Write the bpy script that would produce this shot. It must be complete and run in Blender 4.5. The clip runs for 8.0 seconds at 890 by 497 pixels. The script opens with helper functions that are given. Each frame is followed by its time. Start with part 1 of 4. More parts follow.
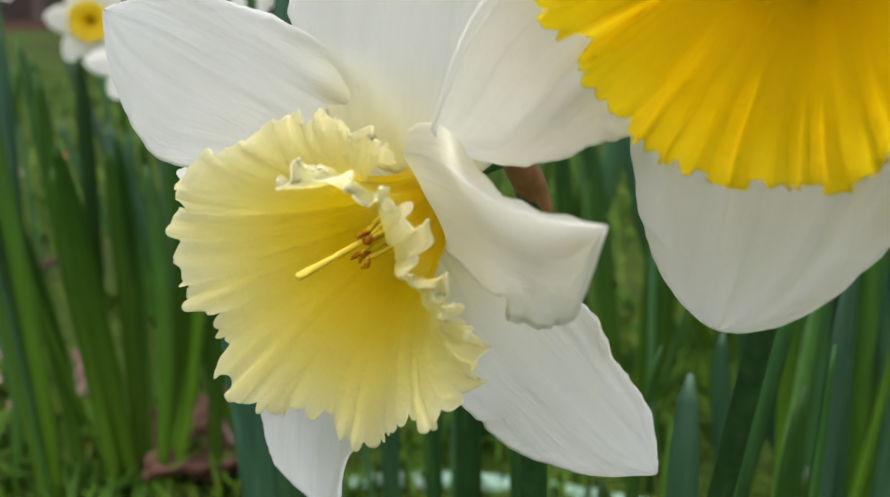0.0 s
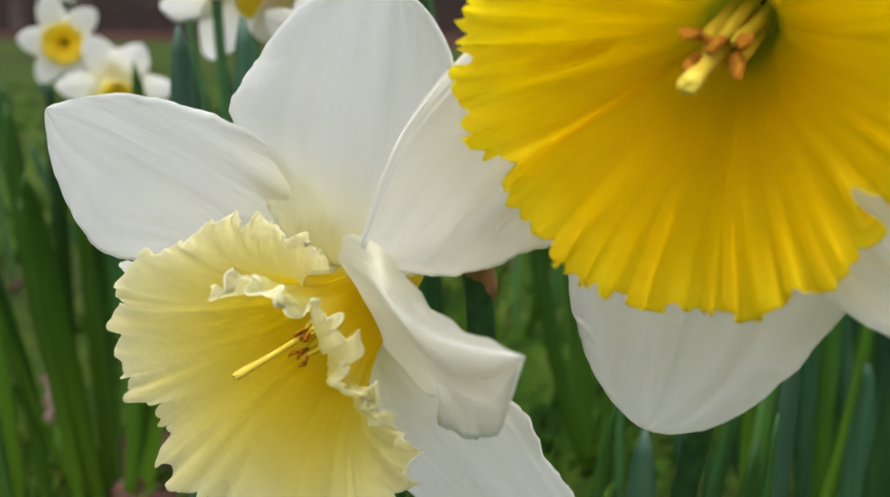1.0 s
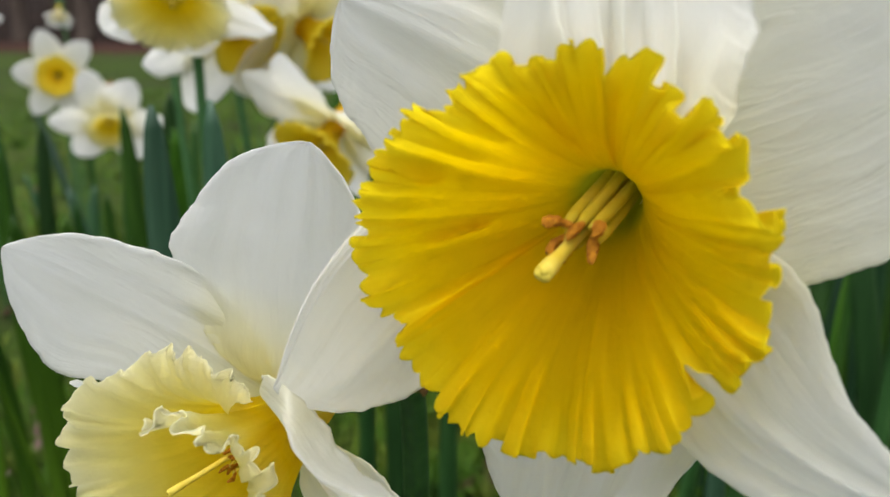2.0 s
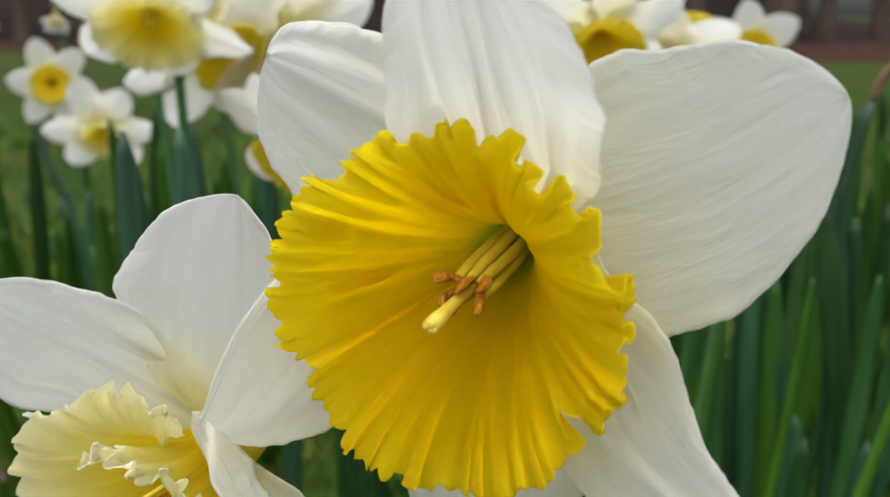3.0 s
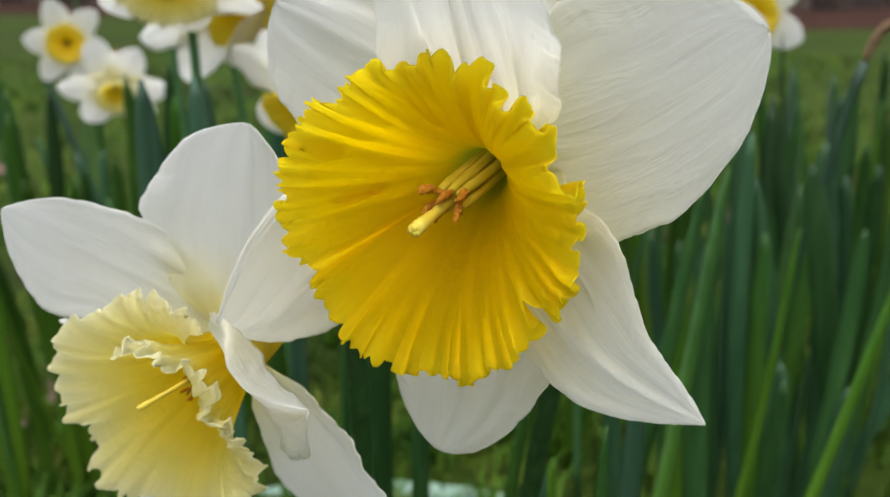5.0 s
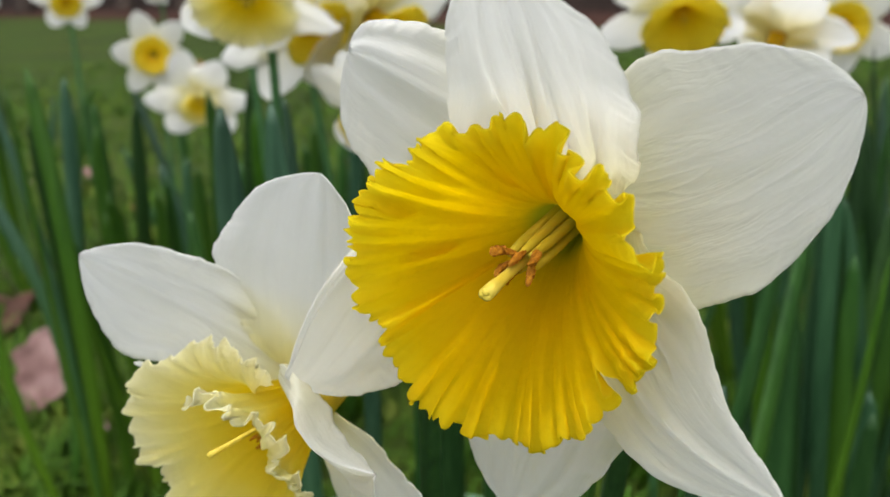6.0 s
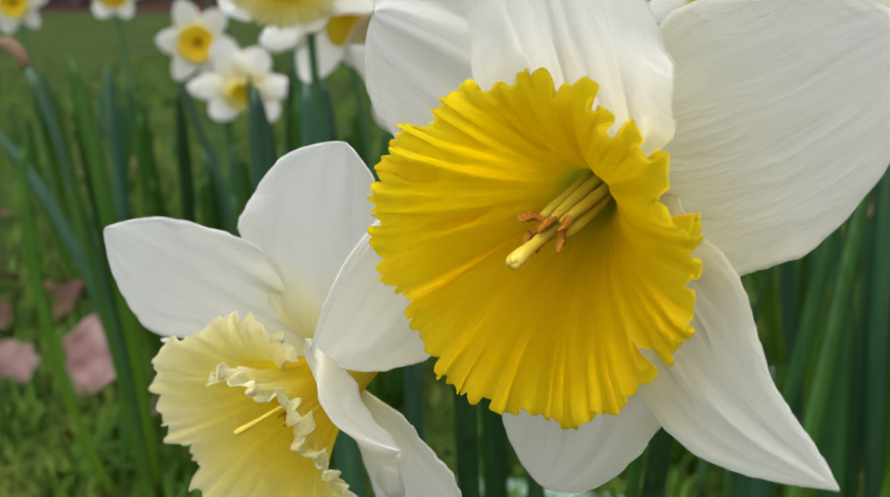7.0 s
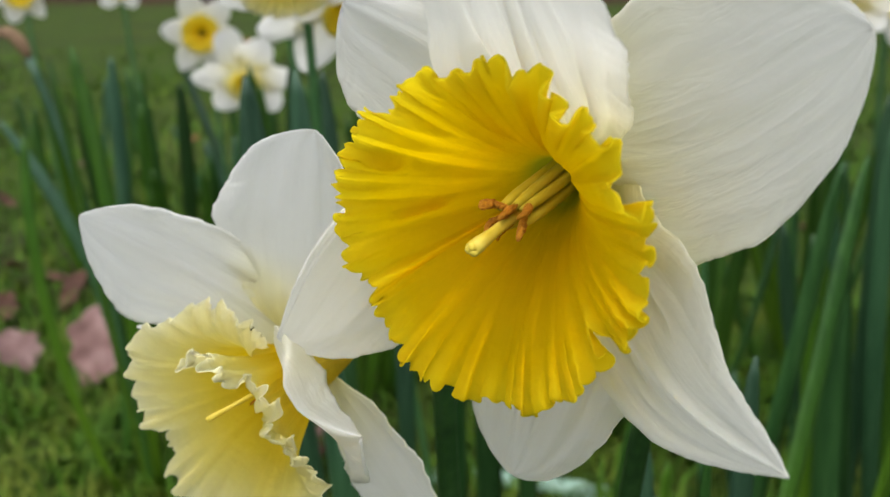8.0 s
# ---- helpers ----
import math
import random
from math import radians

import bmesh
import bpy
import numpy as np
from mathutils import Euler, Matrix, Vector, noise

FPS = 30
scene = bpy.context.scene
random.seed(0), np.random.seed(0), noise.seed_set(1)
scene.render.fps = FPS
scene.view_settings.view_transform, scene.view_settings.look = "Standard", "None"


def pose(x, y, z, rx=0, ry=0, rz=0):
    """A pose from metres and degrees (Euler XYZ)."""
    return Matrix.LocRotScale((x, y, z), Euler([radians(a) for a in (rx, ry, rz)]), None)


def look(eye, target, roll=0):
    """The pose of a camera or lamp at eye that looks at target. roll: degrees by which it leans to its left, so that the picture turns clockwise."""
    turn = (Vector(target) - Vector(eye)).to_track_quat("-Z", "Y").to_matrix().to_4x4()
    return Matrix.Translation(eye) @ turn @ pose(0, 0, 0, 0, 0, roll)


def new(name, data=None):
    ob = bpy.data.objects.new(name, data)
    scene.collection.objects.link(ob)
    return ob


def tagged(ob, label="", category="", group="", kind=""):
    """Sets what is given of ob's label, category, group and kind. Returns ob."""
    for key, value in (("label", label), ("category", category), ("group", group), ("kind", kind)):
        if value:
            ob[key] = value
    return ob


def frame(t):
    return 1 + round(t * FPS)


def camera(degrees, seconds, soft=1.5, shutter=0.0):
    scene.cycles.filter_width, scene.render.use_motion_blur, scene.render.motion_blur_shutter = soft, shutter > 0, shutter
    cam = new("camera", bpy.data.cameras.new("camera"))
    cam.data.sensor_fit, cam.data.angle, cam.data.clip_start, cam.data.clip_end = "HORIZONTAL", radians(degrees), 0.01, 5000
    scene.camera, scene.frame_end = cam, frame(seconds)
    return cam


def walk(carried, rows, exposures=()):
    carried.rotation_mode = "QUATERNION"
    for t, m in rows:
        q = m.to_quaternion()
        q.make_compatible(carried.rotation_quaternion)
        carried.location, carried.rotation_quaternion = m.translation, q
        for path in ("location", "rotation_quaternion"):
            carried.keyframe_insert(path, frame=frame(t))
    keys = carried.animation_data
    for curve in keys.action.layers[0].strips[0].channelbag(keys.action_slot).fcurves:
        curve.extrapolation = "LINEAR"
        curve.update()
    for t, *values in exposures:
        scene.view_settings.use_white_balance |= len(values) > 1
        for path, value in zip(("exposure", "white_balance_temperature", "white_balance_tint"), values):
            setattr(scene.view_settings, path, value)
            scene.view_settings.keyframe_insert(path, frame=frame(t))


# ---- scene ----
# the camera and its walk
cam = camera(50.0, 8.0)
PATH = [
    (0.0, pose(-0.03344, -0.10399, 0.35516, 75.265, 0.804, 0.625)),
    (0.5, pose(-0.03178, -0.10229, 0.36037, 75.394, 0.769, 0.121)),
    (1.0, pose(-0.02686, -0.10342, 0.36822, 75.974, 0.253, -0.489)),
    (1.5, pose(-0.01682, -0.10583, 0.38362, 76.188, 0.428, -0.259)),
    (1.7, pose(-0.01522, -0.10898, 0.38692, 76.556, -0.005, -0.433)),
    (2.8, pose(-0.0025, -0.12300, 0.39860, 76.799, 0.268, -0.467)),
    (3.0, pose(0.0015, -0.12390, 0.4009, 76.471, 0.385, -0.29)),
    (3.5, pose(0.00808, -0.12843, 0.40255, 76.0, -0.0, -0.0)),
    (4.0, pose(0.01204, -0.12883, 0.40693, 75.113, 0.282, -0.131)),
    (4.2, pose(0.00931, -0.13368, 0.4045, 74.908, 0.398, 0.102)),
    (5.3, pose(0.00574, -0.1476, 0.39774, 74.45, -0.208, 0.826)),
    (5.5, pose(0.00793, -0.14643, 0.40005, 74.605, -0.592, 1.767)),
    (6.0, pose(0.00643, -0.14052, 0.40624, 74.63, 0.675, 5.016)),
    (6.5, pose(0.00416, -0.13769, 0.40341, 74.371, 1.874, 6.85)),
    (7.0, pose(0.00913, -0.13455, 0.4013, 73.948, 1.905, 7.644)),
    (7.5, pose(0.01313, -0.13257, 0.40245, 73.561, 1.956, 8.038)),
    (8.0, pose(0.01651, -0.13394, 0.40043, 73.487, 1.814, 8.277)),
]
EXPOSURES = [(0.0, 0.86), (0.5, 0.84), (1.0, 0.79), (1.5, 0.73), (1.7, 0.71), (2.8, 0.62), (3.5, 0.60), (4.2, 0.61), (5.3, 0.70), (6.0, 0.71), (7.0, 0.68), (8.0, 0.67)]
walk(cam, PATH, EXPOSURES)
cam.data.dof.use_dof = True
cam.data.dof.focus_distance = 0.155
cam.data.dof.aperture_fstop = 22.0

# ---- light: a bright overcast sky ----
world = bpy.data.worlds.new("sky")
scene.world = world
world.use_nodes = True
wn = world.node_tree.nodes
wl = world.node_tree.links
sky = wn.new("ShaderNodeTexSky")
sky.sky_type = "NISHITA"
sky.sun_disc = False
sky.sun_elevation = radians(62)
sky.sun_rotation = radians(190)
sky.air_density = 1.0
sky.dust_density = 5.0
grey = wn.new("ShaderNodeHueSaturation")
grey.inputs["Saturation"].default_value = 0.2
wl.new(sky.outputs[0], grey.inputs["Color"])
wl.new(grey.outputs[0], wn["Background"].inputs["Color"])
wn["Background"].inputs["Strength"].default_value = 0.15
sun = new("sun", bpy.data.lights.new("sun", "SUN"))
sun.data.energy = 0.9
sun.data.angle = radians(70)
sun.data.color = (0.99, 0.98, 1.0)
sun.matrix_world = look((-0.05, 0.14, 0.98), (0, 0, 0))


# ---- materials ----
def material(name, rough=0.6):
    m = bpy.data.materials.new(name)
    m.use_nodes = True
    n, l = m.node_tree.nodes, m.node_tree.links
    b = n["Principled BSDF"]
    b.inputs["Roughness"].default_value = rough
    return m, n, l, b


def ramp(n, stops):
    r = n.new("ShaderNodeValToRGB")
    e = r.color_ramp.elements
    while len(e) < len(stops):
        e.new(0.5)
    for el, (at, c) in zip(e, stops):
        el.position, el.color = at, (*c, 1)
    return r


def noise_tex(n, l, scale, detail=4, coord=None):
    t = n.new("ShaderNodeTexNoise")
    t.inputs["Scale"].default_value = scale
    t.inputs["Detail"].default_value = detail
    if coord:
        l.new(coord, t.inputs["Vector"])
    return t


def scaled(n, l, coord, s):
    mp = n.new("ShaderNodeMapping")
    mp.inputs["Scale"].default_value = s
    l.new(coord, mp.inputs["Vector"])
    return mp.outputs[0]


def multiply(n, l, a, b, fac=1.0):
    mx = n.new("ShaderNodeMix")
    mx.data_type, mx.blend_type = "RGBA", "MULTIPLY"
    mx.inputs[0].default_value = fac
    l.new(a, mx.inputs[6])
    l.new(b, mx.inputs[7])
    return mx.outputs[2]


def petal_material(name, stops, vein=0.19, through_light=0.74, sheen=0.3, rough=0.5, vein_scale=26, specks=False, creases=0.0, tissue=0.0):
    """Thin living tissue: colour along its length, fine lengthwise veins, light shining through."""
    m, n, l, b = material(name, rough)
    uv = n.new("ShaderNodeUVMap").outputs[0]
    sep = n.new("ShaderNodeSeparateXYZ")
    l.new(uv, sep.inputs[0])
    r = ramp(n, stops)
    l.new(sep.outputs["Y"], r.inputs[0])
    veins = noise_tex(n, l, 1.0, 5, scaled(n, l, uv, (vein_scale, 1.6, 1)))
    streak = noise_tex(n, l, 1.0, 3, scaled(n, l, uv, (vein_scale * 0.3, 0.9, 1)))
    blot = noise_tex(n, l, 5.0, 3, uv)
    vr = ramp(n, [(0.25, (0.955, 0.955, 0.945)), (0.7, (1, 1, 1))])
    l.new(veins.outputs[0], vr.inputs[0])
    sr = ramp(n, [(0.3, (0.965, 0.965, 0.955)), (0.6, (1, 1, 1))])
    l.new(streak.outputs[0], sr.inputs[0])
    br = ramp(n, [(0.3, (0.97, 0.97, 0.96)), (0.65, (1, 1, 1))])
    l.new(blot.outputs[0], br.inputs[0])
    col = multiply(n, l, multiply(n, l, multiply(n, l, r.outputs[0], vr.outputs[0]), br.outputs[0]), sr.outputs[0])
    if specks:
        vo = n.new("ShaderNodeTexVoronoi")
        vo.inputs["Scale"].default_value = 2.2
        l.new(uv, vo.inputs["Vector"])
        sp = ramp(n, [(0.0, (0.10, 0.07, 0.03)), (0.008, (0.10, 0.07, 0.03)), (0.013, (1, 1, 1))])
        l.new(vo.outputs["Distance"], sp.inputs[0])
        col = multiply(n, l, col, sp.outputs[0])
    l.new(col, b.inputs["Base Color"])
    fine = n.new("ShaderNodeBump")
    fine.inputs["Strength"].default_value = vein
    fine.inputs["Distance"].default_value = 0.0006
    l.new(veins.outputs[0], fine.inputs["Height"])
    bump = n.new("ShaderNodeBump")
    bump.inputs["Strength"].default_value = vein
    bump.inputs["Distance"].default_value = 0.0016
    l.new(streak.outputs[0], bump.inputs["Height"])
    l.new(fine.outputs[0], bump.inputs["Normal"])
    crinkle = noise_tex(n, l, 1.0, 4, scaled(n, l, uv, (9, 4, 1)))
    soft = n.new("ShaderNodeBump")
    soft.inputs["Strength"].default_value = 0.22
    soft.inputs["Distance"].default_value = 0.0018
    l.new(crinkle.outputs[0], soft.inputs["Height"])
    l.new(bump.outputs[0], soft.inputs["Normal"])
    if creases:
        wander = noise_tex(n, l, 1.0, 3, scaled(n, l, uv, (13, 2.0, 1)))
        wander.inputs["Distortion"].default_value = 0.6
        line = ramp(n, [(0.40, (0, 0, 0)), (0.5, (1, 1, 1)), (0.60, (0, 0, 0))])
        l.new(wander.outputs[0], line.inputs[0])
        thin = n.new("ShaderNodeBump")
        thin.inputs["Strength"].default_value = creases
        thin.inputs["Distance"].default_value = 0.0007
        l.new(line.outputs[0], thin.inputs["Height"])
        l.new(soft.outputs[0], thin.inputs["Normal"])
        soft = thin
    if tissue:
        place = n.new("ShaderNodeTexCoord").outputs["Object"]
        pits = noise_tex(n, l, 700, 5, place)
        skin = n.new("ShaderNodeBump")
        skin.inputs["Strength"].default_value = tissue
        skin.inputs["Distance"].default_value = 0.0007
        l.new(pits.outputs[0], skin.inputs["Height"])
        l.new(soft.outputs[0], skin.inputs["Normal"])
        soft = skin
    bump = soft
    l.new(bump.outputs[0], b.inputs["Normal"])
    b.inputs["Specular IOR Level"].default_value = sheen
    tr = n.new("ShaderNodeBsdfTranslucent")
    gm = n.new("ShaderNodeGamma")
    gm.inputs["Gamma"].default_value = 0.55
    l.new(col, gm.inputs["Color"])
    l.new(gm.outputs[0], tr.inputs["Color"])
    l.new(bump.outputs[0], tr.inputs["Normal"])
    mx = n.new("ShaderNodeMixShader")
    mx.inputs[0].default_value = through_light
    l.new(b.outputs[0], mx.inputs[1])
    l.new(tr.outputs[0], mx.inputs[2])
    l.new(mx.outputs[0], n["Material Output"].inputs["Surface"])
    return m


def plain_material(name, stops, scale, rough=0.6, bump=0.2, dist=0.002, detail=5, coord="Object", per_object=0.0, stretch=(1, 1, 1), gloss=0.3, foot_colour=None):
    m, n, l, b = material(name, rough)
    tc = n.new("ShaderNodeTexCoord")
    v = scaled(n, l, tc.outputs[coord], stretch)
    t = noise_tex(n, l, scale, detail, v)
    r = ramp(n, stops)
    l.new(t.outputs[0], r.inputs[0])
    col = r.outputs[0]
    if foot_colour:
        sep = n.new("ShaderNodeSeparateXYZ")
        l.new(tc.outputs["Object"], sep.inputs[0])
        up = n.new("ShaderNodeMapRange")
        up.inputs["From Min"].default_value, up.inputs["From Max"].default_value = 0.03, 0.24
        l.new(sep.outputs["Z"], up.inputs["Value"])
        mx = n.new("ShaderNodeMix")
        mx.data_type = "RGBA"
        mx.inputs[6].default_value = (*foot_colour, 1)
        l.new(up.outputs[0], mx.inputs[0])
        l.new(col, mx.inputs[7])
        col = mx.outputs[2]
    if per_object:
        oi = n.new("ShaderNodeObjectInfo")
        hs = n.new("ShaderNodeHueSaturation")
        mr = n.new("ShaderNodeMapRange")
        mr.inputs["To Min"].default_value, mr.inputs["To Max"].default_value = 1 - per_object, 1 + per_object
        l.new(oi.outputs["Random"], mr.inputs["Value"])
        l.new(mr.outputs[0], hs.inputs["Value"])
        l.new(col, hs.inputs["Color"])
        col = hs.outputs[0]
    l.new(col, b.inputs["Base Color"])
    bp = n.new("ShaderNodeBump")
    bp.inputs["Strength"].default_value, bp.inputs["Distance"].default_value = bump, dist
    l.new(t.outputs[0], bp.inputs["Height"])
    l.new(bp.outputs[0], b.inputs["Normal"])
    b.inputs["Specular IOR Level"].default_value = gloss
    return m


# cream towards the base: own tint plus the cup's bounce light, painted in
WHITE = petal_material("white_petal", [(0.0, (0.82, 0.77, 0.38)), (0.26, (0.865, 0.83, 0.58)), (0.45, (0.87, 0.855, 0.735)), (0.68, (0.87, 0.866, 0.815)), (1.0, (0.865, 0.870, 0.85))], 0.13, 0.82, specks=True, creases=0.14, tissue=0.10)
WHITE_COOL = petal_material("cool_white_petal", [(0.0, (0.84, 0.79, 0.38)), (0.2, (0.87, 0.85, 0.66)), (0.42, (0.87, 0.873, 0.84)), (1.0, (0.87, 0.88, 0.88))], 0.13, 0.80, creases=0.11, tissue=0.10)
YELLOW = petal_material("yellow_corona", [(0.0, (0.32, 0.32, 0.01)), (0.12, (0.66, 0.46, 0.002)), (0.40, (0.86, 0.545, 0.001)), (0.80, (0.93, 0.665, 0.002)), (1.0, (0.94, 0.76, 0.02))], 0.07, 0.88, 0.12, 0.7, 60, specks=True, tissue=0.35)
PALE = petal_material("pale_corona", [(0.0, (0.80, 0.67, 0.10)), (0.12, (0.84, 0.63, 0.02)), (0.28, (0.88, 0.65, 0.013)), (0.50, (0.905, 0.735, 0.085)), (0.72, (0.925, 0.825, 0.28)), (0.90, (0.94, 0.88, 0.49)), (1.0, (0.945, 0.908, 0.63))], 0.08, 0.86, 0.12, 0.7, 60, tissue=0.40)
FAR_YELLOW = petal_material("soft_yellow_corona", [(0.0, (0.74, 0.46, 0.005)), (0.4, (0.86, 0.62, 0.012)), (1.0, (0.90, 0.74, 0.06))], 0.25, 0.66, 0.25, 0.5, 40)
ANTHER = plain_material("anther", [(0.3, (0.36, 0.125, 0.005)), (0.7, (0.60, 0.26, 0.014))], 1400, 0.9, 0.9, 0.0010)
STYLE = plain_material("style", [(0.3, (0.64, 0.48, 0.04)), (0.7, (0.73, 0.58, 0.09))], 300, 0.45, 0.2, 0.0004)
FILAMENT = plain_material("filament", [(0.3, (0.52, 0.41, 0.02)), (0.7, (0.62, 0.51, 0.05))], 300, 0.45, 0.2, 0.0004)
LEAF = plain_material("leaf_green", [(0.25, (0.010, 0.036, 0.008)), (0.55, (0.019, 0.062, 0.011)), (0.8, (0.036, 0.094, 0.020))], 60, 0.45, 0.25, 0.0008, 5, "Object", 0.45, (6, 6, 0.4), 0.22, (0.050, 0.118, 0.007))
LEAF_BLUE = plain_material("leaf_blue_green", [(0.25, (0.014, 0.044, 0.025)), (0.55, (0.027, 0.072, 0.040)), (0.8, (0.050, 0.105, 0.064))], 60, 0.42, 0.25, 0.0008, 5, "Object", 0.35, (6, 6, 0.4), 0.34, (0.035, 0.098, 0.012))
LEAF_FRESH = plain_material("leaf_fresh_green", [(0.25, (0.017, 0.056, 0.005)), (0.55, (0.030, 0.088, 0.007)), (0.8, (0.054, 0.126, 0.013))], 60, 0.45, 0.25, 0.0008, 5, "Object", 0.35, (6, 6, 0.4), 0.2, (0.070, 0.146, 0.008))
LEAF_DEEP = plain_material("leaf_deep_green", [(0.25, (0.009, 0.034, 0.009)), (0.55, (0.018, 0.058, 0.014)), (0.8, (0.036, 0.090, 0.026))], 60, 0.42, 0.25, 0.0008, 5, "Object", 0.4, (6, 6, 0.4), 0.28)
LEAF_STEEL = plain_material("leaf_steel_green", [(0.25, (0.013, 0.045, 0.019)), (0.55, (0.025, 0.074, 0.031)), (0.8, (0.046, 0.108, 0.050))], 60, 0.42, 0.25, 0.0008, 5, "Object", 0.35, (6, 6, 0.4), 0.34)
STEM = plain_material("stem_green", [(0.25, (0.025, 0.085, 0.030)), (0.75, (0.055, 0.140, 0.045))], 80, 0.45, 0.2, 0.0006, 4, "Object", 0.2, (6, 6, 0.5))
SPATHE = plain_material("dry_spathe", [(0.25, (0.11, 0.045, 0.016)), (0.75, (0.32, 0.17, 0.065))], 140, 0.75, 0.5, 0.001)
WITHERED = plain_material("withered_tip", [(0.25, (0.11, 0.065, 0.038)), (0.75, (0.24, 0.155, 0.09))], 120, 0.8, 0.5, 0.001)
DEAD = plain_material("dead_leaf", [(0.25, (0.12, 0.060, 0.052)), (0.5, (0.205, 0.120, 0.112)), (0.8, (0.32, 0.215, 0.205))], 45, 0.7, 0.4, 0.002, 5, "Object", 0.3)
DARK_LITTER = plain_material("dark_litter", [(0.25, (0.035, 0.018, 0.012)), (0.5, (0.09, 0.042, 0.028)), (0.8, (0.19, 0.10, 0.07))], 25, 0.85, 0.6, 0.004, 6, "Object", 0.3)
HOSE = plain_material("mint_hose", [(0.3, (0.22, 0.37, 0.29)), (0.7, (0.31, 0.46, 0.37))], 60, 0.4, 0.1, 0.0005)


def ground_material():
    m, n, l, b = material("lawn_soil", 0.9)
    b.inputs["Specular IOR Level"].default_value = 0.1
    tc = n.new("ShaderNodeTexCoord").outputs["Object"]
    big = noise_tex(n, l, 1.3, 4, tc)
    fine = noise_tex(n, l, 60, 6, tc)
    g = ramp(n, [(0.30, (0.028, 0.030, 0.011)), (0.48, (0.034, 0.064, 0.006)), (0.72, (0.052, 0.074, 0.011))])
    l.new(big.outputs[0], g.inputs[0])
    d = ramp(n, [(0.3, (0.45, 0.42, 0.38)), (0.6, (1, 1, 1))])
    l.new(fine.outputs[0], d.inputs[0])
    l.new(multiply(n, l, g.outputs[0], d.outputs[0]), b.inputs["Base Color"])
    bp = n.new("ShaderNodeBump")
    bp.inputs["Strength"].default_value, bp.inputs["Distance"].default_value = 0.8, 0.01
    l.new(fine.outputs[0], bp.inputs["Height"])
    l.new(bp.outputs[0], b.inputs["Normal"])
    return m


GROUND = ground_material()
GRASS = plain_material("grass_blades", [(0.34, (0.018, 0.050, 0.005)), (0.5, (0.050, 0.115, 0.009)), (0.66, (0.100, 0.130, 0.017))], 14, 0.6, 0.0, 0.001, 4, gloss=0.08)
BARK = plain_material("bark", [(0.25, (0.030, 0.022, 0.018)), (0.75, (0.10, 0.075, 0.06))], 14, 0.9, 0.8, 0.02, 6, "Object", 0.3, (2, 2, 0.3))
# darker than the mulch: the shade under the trees is in this colour
SHADED_FLOOR = plain_material("shaded_woodland_floor", [(0.25, (0.008, 0.006, 0.005)), (0.5, (0.018, 0.012, 0.010)), (0.8, (0.040, 0.026, 0.020))], 6, 0.95, 0.9, 0.03, 6, gloss=0.05)
MULCH = plain_material("russet_mulch", [(0.25, (0.016, 0.009, 0.007)), (0.5, (0.042, 0.020, 0.015)), (0.8, (0.10, 0.045, 0.032))], 9, 0.95, 0.9, 0.02, 6, gloss=0.05)


# ---- building helpers ----
def mesh_ob(name, verts, faces, mat, parent=None, uvs=None, smooth=True, label=""):
    me = bpy.data.meshes.new(name)
    me.from_pydata([tuple(v) for v in verts], [], faces)
    if uvs is not None:
        lay = me.uv_layers.new(name="UVMap")
        idx = np.zeros(len(me.loops), dtype=np.int32)
        me.loops.foreach_get("vertex_index", idx)
        lay.data.foreach_set("uv", np.asarray(uvs, dtype=np.float32)[idx].ravel())
    if smooth:
        me.polygons.foreach_set("use_smooth", np.ones(len(me.polygons), dtype=bool))
    me.materials.append(mat)
    me.update()
    ob = new(name, me)
    if parent:
        ob.parent = parent
    if label:
        tagged(ob, label)
    return ob


def grid_faces(nu, nv, wrap=False):
    f = []
    for i in range(nu - 1):
        for j in range(nv if wrap else nv - 1):
            k = (j + 1) % nv
            f.append((i * nv + j, i * nv + k, (i + 1) * nv + k, (i + 1) * nv + j))
    return f


def shell(ob, thick):
    s = ob.modifiers.new("thickness", "SOLIDIFY")
    s.thickness, s.offset, s.use_rim = thick, 0.0, True
    return ob


def tube(name, pts, radii, mat, parent=None, seg=10, label="", flat=1.0):
    """A round stalk along pts, closed at both ends."""
    pts = [Vector(p) for p in pts]
    verts, prev = [], None
    for i, p in enumerate(pts):
        d = (pts[min(i + 1, len(pts) - 1)] - pts[max(i - 1, 0)]).normalized()
        x = (prev - d * prev.dot(d)).normalized() if prev else d.orthogonal().normalized()
        prev, y = x, d.cross(x)
        for k in range(seg):
            a = 2 * math.pi * k / seg
            verts.append(p + (x * math.cos(a) + y * math.sin(a) * flat) * radii[i])
    faces = grid_faces(len(pts), seg, True)
    faces.append(tuple(range(seg))[::-1])
    faces.append(tuple(range((len(pts) - 1) * seg, len(pts) * seg)))
    return mesh_ob(name, verts, faces, mat, parent, label=label)


def bezier(p0, p1, p2, p3, n):
    p0, p1, p2, p3 = map(Vector, (p0, p1, p2, p3))
    out = []
    for i in range(n):
        t = i / (n - 1)
        out.append(p0 * (1 - t) ** 3 + p1 * 3 * t * (1 - t) ** 2 + p2 * 3 * t * t * (1 - t) + p3 * t ** 3)
    return out


def empty(name, m):
    e = new(name)
    e.empty_display_size = 0.01
    e.matrix_world = m
    return e


def flower_pose(base, axis):
    """Local x to the flower's side, y up, z along its mouth."""
    a = Vector(axis).normalized()
    x = Vector((0, 0, 1)).cross(a).normalized()
    y = a.cross(x)
    return Matrix.Translation(base) @ Matrix((x, y, a)).transposed().to_4x4()


